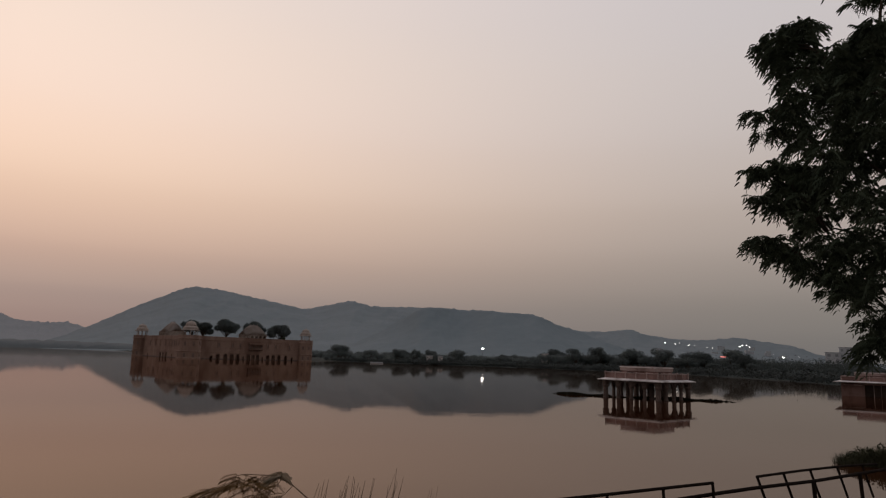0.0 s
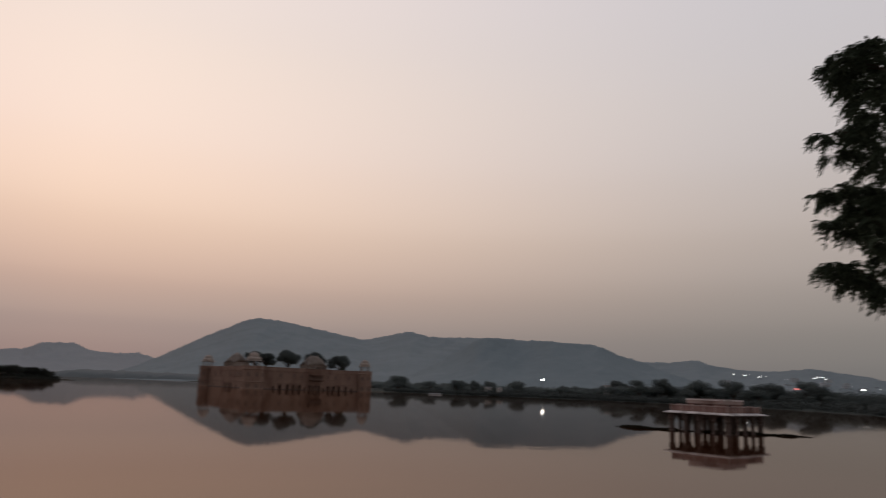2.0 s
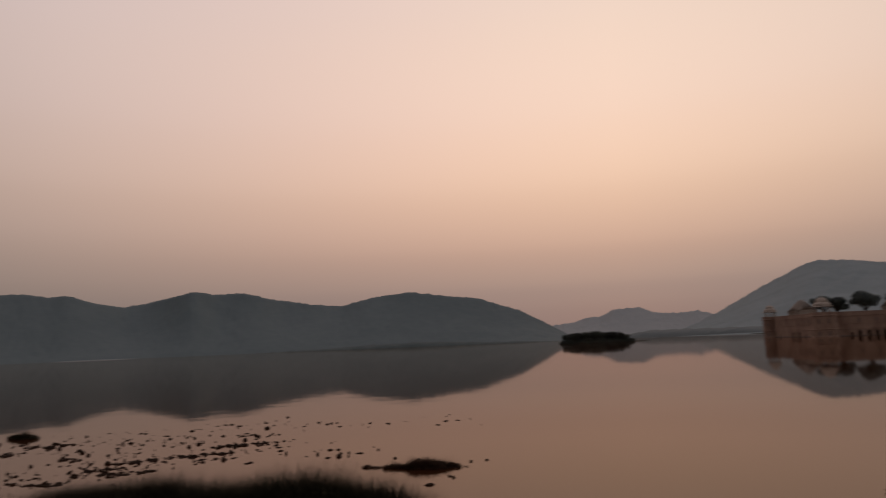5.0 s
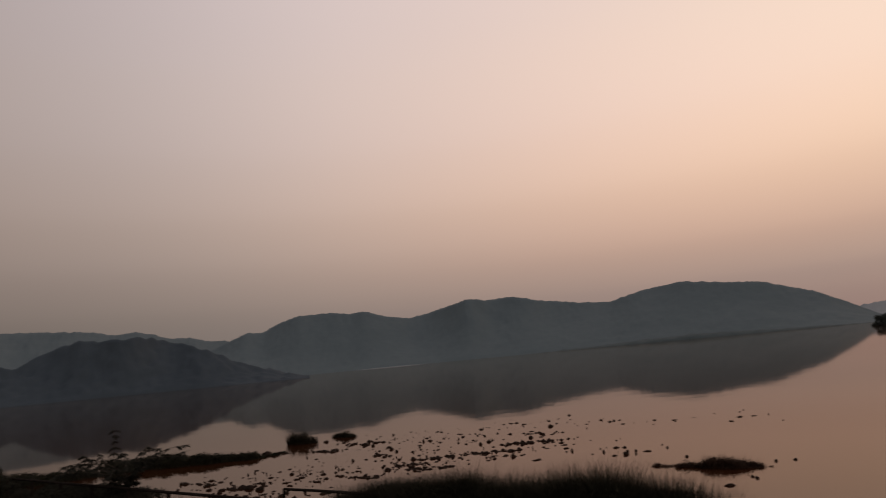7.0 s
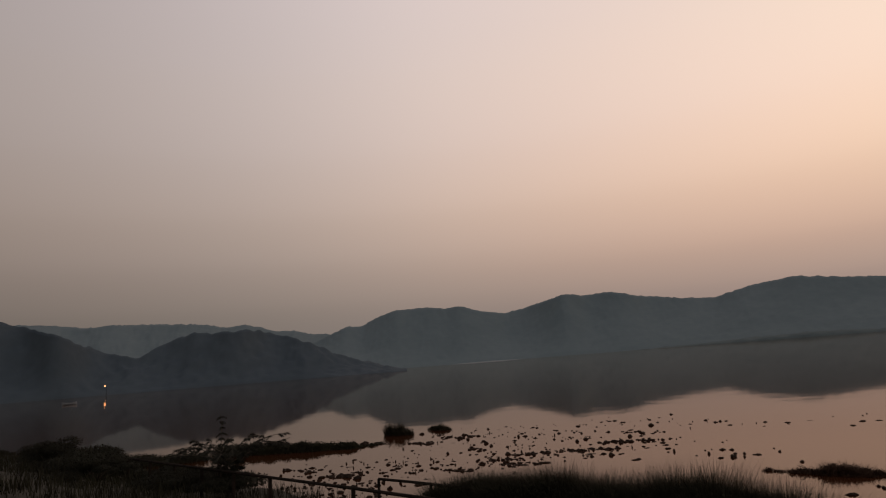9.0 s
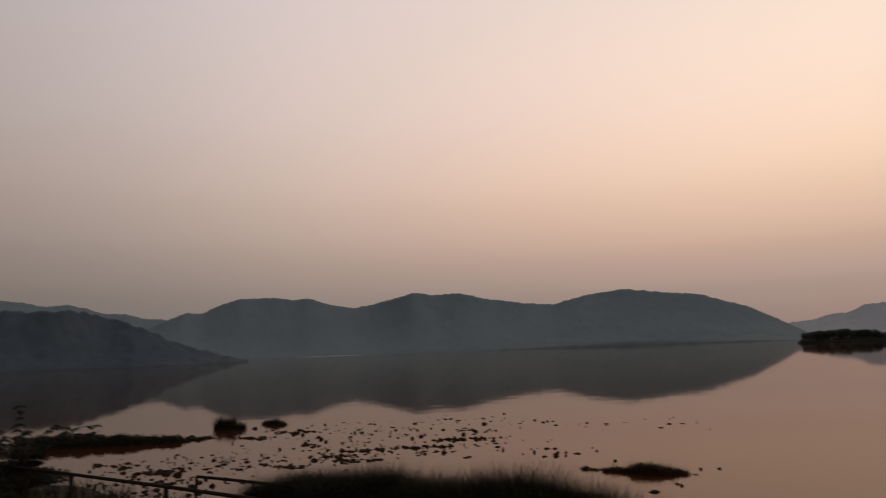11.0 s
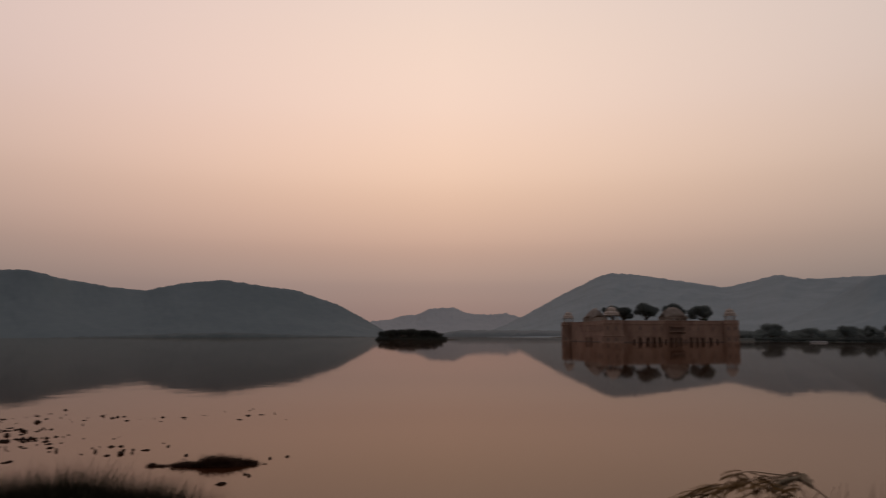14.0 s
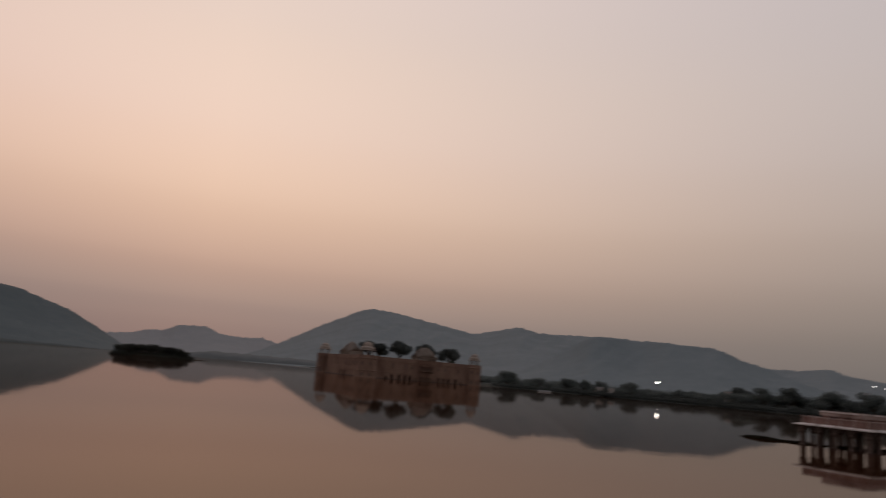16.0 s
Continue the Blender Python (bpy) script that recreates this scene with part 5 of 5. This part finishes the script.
def feathery(name, stems, seed, label, leaflet=0.016, pairs=9, wood=None):
    """Arching stems with small paired leaflets. A stem lists points; leaf sprays hang along it."""
    r = np.random.default_rng(seed)
    t = thing(name, Matrix(), label, "shrub")
    for pts, rad, sprays, span in stems:
        bm = bmesh.new()
        P_ = [Vector(p) for p in pts]
        fine = []
        for i in range(len(P_) - 1):
            a, b = P_[max(i - 1, 0)], P_[min(i + 2, len(P_) - 1)]
            for u in (0, 0.25, 0.5, 0.75):
                p0, p1 = P_[i], P_[i + 1]
                m0, m1 = (p1 - a) / 2, (b - p0) / 2
                fine.append((2 * u ** 3 - 3 * u ** 2 + 1) * p0 + (u ** 3 - 2 * u ** 2 + u) * m0 + (-2 * u ** 3 + 3 * u ** 2) * p1 + (u ** 3 - u ** 2) * m1)
        fine.append(P_[-1])
        tube(bm, fine, [rad * (1 - 0.7 * i / len(fine)) for i in range(len(fine))], 5)
        part("stem", bm, wood or BARK, t)
        if not sprays:
            continue
        verts, faces = [], []
        for k in range(sprays):
            f = span[0] + (span[1] - span[0]) * r.random()
            o = fine[min(int(f * (len(fine) - 1)), len(fine) - 1)]
            a = math.pi + 1.3 * r.normal() if leaflet < 0.018 else r.random() * 2 * math.pi
            d = Vector((math.cos(a), 0.6 * math.sin(a), -0.02 - 0.25 * r.random() if leaflet < 0.018 else -0.1 - 0.35 * r.random())).normalized()
            L_ = (0.09 + 0.07 * r.random()) * (0.4 if rad < 0.0012 else 0.55 if leaflet < 0.018 else 1.15)
            roll = 0.9 * r.normal()
            for j in range(pairs):
                c = o + d * L_ * (j + 1) / pairs + Vector((0, 0, -0.02 * (j / pairs) ** 2))
                for sgn in (-1, 1):
                    side = (Matrix.Rotation(roll, 3, d) @ d.cross(Vector((0, 0, 1))).normalized()) * sgn
                    tip = c + (side * 0.8 + d * 0.6) * leaflet * (1.4 + 0.5 * r.random()) + Vector((0, 0, -0.006))
                    w_ = d * leaflet * (0.27 if leaflet < 0.018 else 0.46)
                    s = len(verts)
                    mid = (c + tip) / 2
                    verts += [tuple(c), tuple(mid + w_), tuple(tip), tuple(mid - w_)]
                    faces.append((s, s + 1, s + 2, s + 3))
        raw("seed_head" if rad < 0.0012 else "leaves", verts, faces, SEED if rad < 0.0012 else DRYLEAF if wood else LEAF_SHRUB, t)
    return t


feathery("arching_shrub", [
    ([(0.42, 2.85, 2.12), (0.3, 2.8, 2.5), (-0.129, 2.700, 3.141), (-0.204, 2.700, 3.197), (-0.285, 2.700, 3.256), (-0.344, 2.700, 3.301), (-0.388, 2.700, 3.329), (-0.430, 2.700, 3.335), (-0.461, 2.700, 3.335), (-0.523, 2.700, 3.336), (-0.562, 2.700, 3.329), (-0.591, 2.700, 3.313), (-0.616, 2.700, 3.284), (-0.647, 2.700, 3.242)], 0.0034, 6, (0.55, 0.95)),
    ([(-0.606, 2.680, 3.291), (-0.633, 2.670, 3.285), (-0.664, 2.660, 3.276), (-0.705, 2.650, 3.260)], 0.0014, 10, (0.1, 1.0)),
    ([(-0.570, 2.660, 3.303), (-0.593, 2.640, 3.286), (-0.623, 2.620, 3.278), (-0.652, 2.600, 3.265)], 0.0014, 8, (0.1, 1.0)),
    ([(-0.507, 2.660, 3.340), (-0.515, 2.640, 3.327), (-0.527, 2.620, 3.319), (-0.544, 2.600, 3.311)], 0.0014, 11, (0.1, 1.0)),
    ([(-0.443, 2.630, 3.345), (-0.461, 2.610, 3.323), (-0.480, 2.590, 3.311), (-0.503, 2.570, 3.302)], 0.0014, 11, (0.1, 1.0)),
    ([(-0.365, 2.600, 3.342), (-0.388, 2.580, 3.310), (-0.412, 2.560, 3.301), (-0.445, 2.540, 3.289)], 0.0016, 9, (0.2, 1.0)),
    ([(-0.324, 2.600, 3.318), (-0.357, 2.580, 3.284), (-0.400, 2.560, 3.278), (-0.434, 2.540, 3.271)], 0.0016, 8, (0.2, 1.0)),
    ([(-0.405, 2.700, 3.321), (-0.403, 2.700, 3.299), (-0.403, 2.700, 3.273)], 0.0018, 0, (0.2, 1.0)),
    ([(-0.409, 2.700, 3.332), (-0.397, 2.700, 3.341), (-0.378, 2.700, 3.343)], 0.001, 8, (0.2, 1.0)),
    ([(-0.403, 2.700, 3.330), (-0.416, 2.700, 3.320), (-0.428, 2.700, 3.310)], 0.001, 7, (0.2, 1.0)),
    ([(-0.281, 2.680, 3.260), (-0.234, 2.680, 3.249), (-0.173, 2.680, 3.243)], 0.0014, 7, (0.2, 1.0))], 71, "arching thorny shrub with paired leaflets near the promenade", 0.0125, 10, STEM)
# feathery shrub by the left bank
x, y, _ = plan(-18.0, 8.9)
g0 = near_height(-18.0, 8.9)
feathery("feathery_shrub", [([(x, y, g0), (x + 0.3 * math.cos(i), y + 0.3 * math.sin(i), g0 + 0.75), (x + 0.9 * math.cos(i * 1.3), y + 0.9 * math.sin(i * 1.3), g0 + 1.2 + 0.1 * (i % 3)), (x + 1.7 * math.cos(i * 1.3), y + 1.7 * math.sin(i * 1.3), g0 + 1.15 + 0.12 * (i % 4))], 0.016, 80, (0.3, 1.0)) for i in range(18)],
         72, "wispy feathery shrub on the bank above the fence", 0.022, 12)


x, y, _ = plan(-19.2, 9.3)
g0 = near_height(-19.2, 9.3)
feathery("sapling", [([(x, y, g0), (x + 0.02, y, g0 + 1.0), (x - 0.02, y + 0.03, g0 + 1.7), (x, y + 0.02, g0 + 2.25)], 0.014, 60, (0.35, 1.0)), ([(x, y, g0 + 0.9), (x - 0.1, y - 0.25, g0 + 1.3), (x - 0.12, y - 0.4, g0 + 1.6)], 0.01, 30, (0.3, 1.0))], 73, "thin wispy sapling on the bank above the fence", 0.022, 12)


# ---- fence on the bank ----
fence = thing("fence", Matrix(), "rusty iron rail fence leaning along the lower bank", "fence")


def rail(pts, rad, name="rail"):
    bm = bmesh.new()
    tube(bm, pts, [rad] * len(pts), 6)
    return part(name, bm, IRON, fence)


def post(s, n_, top, lean=0.0, rad=0.03, low=0.0, name="post"):
    a, b = plan(s + lean, n_ - 0.05, max(low, near_height(s + lean, n_) - 0.2) if not low else low), plan(s, n_, top)
    bm = bmesh.new()
    tube(bm, [a, b], [rad, rad], 6)
    return part(name, bm, IRON, fence)


# standing length
rail([plan(3.0, 8.75, 1.33), plan(8.3, 8.85, 1.38), plan(13.22, 8.49, 1.4)], 0.032)
rail([plan(3.0, 8.75, 0.98), plan(8.3, 8.8, 1.06), plan(13.3, 8.52, 1.17), plan(14.7, 8.4, 1.2), plan(16.9, 8.25, 1.2), plan(20.3, 8.3, 1.2), plan(24, 8.3, 1.2)], 0.04)
for i in range(7):
    s = 13.22 - 1.55 * i
    post(s, 8.5 + 0.06 * i if i < 5 else 8.8, 1.4 - 0.01 * i, 0.06)
# leaning length
rail([plan(14.9, 8.51, 1.4), plan(16.7, 8.45, 1.42), plan(18.6, 8.39, 1.41), plan(20.4, 8.35, 1.36)], 0.03)
for s in (14.9, 15.95, 17.1, 18.35, 19.6):
    post(s, 8.5 - 0.03 * (s - 14.9), 1.4, 0.42, 0.03, 0.55, "picket")
post(16.75, 8.2, 1.2, 0.05, 0.045)
post(19.2, 8.25, 1.2, 0.05, 0.045)
# far end, half hidden in grass
rail([plan(-24.0, 8.5, 1.42), plan(-15.5, 8.45, 1.4), plan(-11.7, 8.42, 1.4), plan(-8.4, 8.4, 1.38)], 0.035)
rail([plan(-12.04, 9.35, 1.4), plan(-10.9, 9.35, 1.41), plan(-9.8, 9.36, 1.4), plan(-8.0, 9.35, 1.36)], 0.03)
for s in (-24, -22.2, -20.4, -18.6, -16.8, -15.0, -11.75, -9.0):
    post(s, 8.45, 1.4, 0.04, 0.045)
for s in (-12.04, -10.4, -9.0):
    post(s, 9.35, 1.4, 0.03, 0.03)


# ---- broad neem tree beside the promenade ----
neem = thing("neem_tree", Matrix(), "large dark neem tree with drooping compound leaves beside the promenade", "tree")
# lumps: place and radius of the leafy branch ends
LUMPS = [(4.95, 8.7, 8.42, 0.34), (4.84, 8.7, 8.12, 0.4), (4.68, 8.78, 8.2, 0.32), (4.85, 8.6, 7.75, 0.36), (4.48, 8.8, 7.12, 0.34), (4.75, 8.65, 7.1, 0.40), (5.05, 8.5, 7.3, 0.55), (5.3, 8.35, 7.7, 0.45), (4.46, 8.82, 6.42, 0.30), (4.72, 8.7, 6.36, 0.33), (4.55, 8.75, 5.98, 0.33),
         (4.85, 8.6, 6.15, 0.42), (5.15, 8.45, 6.5, 0.60), (4.42, 8.82, 5.42, 0.27), (4.62, 8.72, 5.3, 0.33), (4.86, 8.6, 5.2, 0.33), (5.1, 8.45, 5.55, 0.55), (5.2, 8.4, 4.85, 0.40), (5.42, 8.3, 4.45, 0.38), (5.5, 8.2, 4.05, 0.36), (5.75, 8.1, 4.3, 0.5), (5.6, 8.2, 5.2, 0.8),
         (5.7, 8.1, 6.2, 0.95), (5.8, 8.05, 7.2, 0.9), (6.1, 8.0, 7.95, 0.66), (5.45, 8.2, 8.75, 0.33), (5.7, 8.15, 8.9, 0.42), (6.15, 8.1, 9.3, 0.62), (6.6, 8.0, 8.2, 1.0), (6.6, 7.9, 6.8, 1.1), (6.7, 7.9, 5.6, 1.0), (7.6, 7.7, 7.4, 1.3), (7.8, 7.7, 8.8, 1.1), (8.6, 7.2, 6.4, 1.3), (7.0, 7.0, 9.6, 1.0),
         (8.6, 6.6, 8.4, 1.3), (7.6, 8.8, 6.2, 1.1), (8.8, 8.4, 7.6, 1.2), (9.6, 7.4, 7.2, 1.1), (5.35, 8.30, 7.73, 0.36), (5.55, 8.20, 7.89, 0.40), (5.73, 8.10, 8.08, 0.42), (5.25, 8.40, 7.59, 0.30)]
base = Vector((8.0, 7.4, near_height(8.0 * EX + 7.4 * EY, 8.0 * NX + 7.4 * NY) - 0.2))
bm = bmesh.new()
tube(bm, [base, base + Vector((0.05, 0.05, 1.2)), base + Vector((-0.1, 0.1, 2.6)), base + Vector((-0.05, 0.1, 4.2)), base + Vector((0.1, 0.0, 6.2))], [0.34, 0.26, 0.22, 0.17, 0.06], 10)
part("trunk", bm, BARK, neem, smooth=True)
rn = np.random.default_rng(77)
stem_axis = base + Vector((-0.05, 0.1, 0))
reach = [math.hypot(x - base.x, y - base.y) for x, y, z, r_ in LUMPS]
order = sorted(range(len(LUMPS)), key=lambda i: reach[i])
for n_done, i in enumerate(order):
    # each limb grows from the nearest limb end further in, or from the trunk
    x, y, z, r_ = LUMPS[i]
    tip = Vector((x, y, z))
    hub = stem_axis + Vector((0, 0, min(max(1.6, (z - base.z) * 0.62), 5.4)))
    inner = [Vector(LUMPS[j][:3]) for j in order[:n_done] if reach[j] < reach[i] - 0.25]
    near_ = min(inner, key=lambda p: (p - tip).length + 1.6 * max(0.0, p.z - tip.z + 0.15)) if inner else None
    root, thick = (near_, 0.02 + 0.012 * min(r_, 1)) if near_ is not None and (near_ - tip).length < 1.9 else (hub, 0.06)
    bend_ = root.lerp(tip, 0.5) + Vector((rn.normal() * 0.06, rn.normal() * 0.06, 0.1 + 0.08 * rn.random()))
    bm = bmesh.new()
    tube(bm, [root, root.lerp(bend_, 0.55) + Vector((0, 0, 0.04)), bend_, bend_.lerp(tip, 0.6) + Vector((0, 0, 0.04)), tip], [thick, thick * 0.8, thick * 0.6, thick * 0.42, thick * 0.25], 5)
    part("limb", bm, BARK, neem)
verts, faces = [], []
for x, y, z, r_ in LUMPS:
    x += 0.06
    seen = x < 6.4
    rr = r_ - 0.1 if r_ < 0.6 else r_ - 0.06
    # rosettes of long leaves at the twig ends
    twigs = int((21 if seen else 8) * (r_ / 0.35) ** 2)
    for _ in range(twigs):
        d = rn.normal(size=3); d /= np.linalg.norm(d)
        d[2] = d[2] * 0.9 + 0.1
        o = np.array([x, y, z]) + d * rr * rn.random() ** 0.4
        if noise.noise(Vector(o) * 2.6) < -0.22:
            continue
        for leaf_ in range(7):
            a = math.atan2(d[1], d[0]) + rn.normal() * 1.25
            L_ = 0.14 + 0.11 * rn.random()
            ax = np.array([math.cos(a), math.sin(a), 0.0]); roll = 0.6 * rn.normal(); sd = np.array([-ax[1] * math.cos(roll), ax[0] * math.cos(roll), math.sin(roll)])
            lift, droop = 0.55 * rn.random(), 0.35 + 0.95 * rn.random()
            n_p = 5
            for j in range(n_p):
                u = (j + 0.7) / n_p
                c = o + ax * L_ * u * (1 - 0.3 * u * droop) + np.array([0, 0, L_ * (lift * u - droop * u * u)])
                ll = 0.074 * (0.8 + 0.4 * rn.random()) * (1.1 - 0.35 * abs(u - 0.5))
                for sgn in (-1, 1):
                    # sickle leaflet: two bent quads
                    t1 = c + (sd * sgn * 0.85 + ax * 0.15) * ll * 0.45 + np.array([0, 0, -0.08 * ll])
                    t2 = c + (sd * sgn * 0.85 + ax * 0.35) * ll * 0.8 + np.array([0, 0, -0.34 * ll])
                    t3 = c + (sd * sgn * 0.8 + ax * 0.6) * ll * 1.02 + np.array([0, 0, -0.72 * ll])
                    w_ = ax * 0.0098 + np.array([0, 0, 0.0065])
                    s = len(verts)
                    verts += [tuple(c), tuple(t1 + w_), tuple(t1 - w_), tuple(t2 + w_ * 0.8), tuple(t2 - w_ * 0.8), tuple(t3)]
                    faces += [(s, s + 1, s + 2), (s + 1, s + 3, s + 4, s + 2), (s + 3, s + 5, s + 4)]
raw("crown", verts, faces, LEAF, neem)
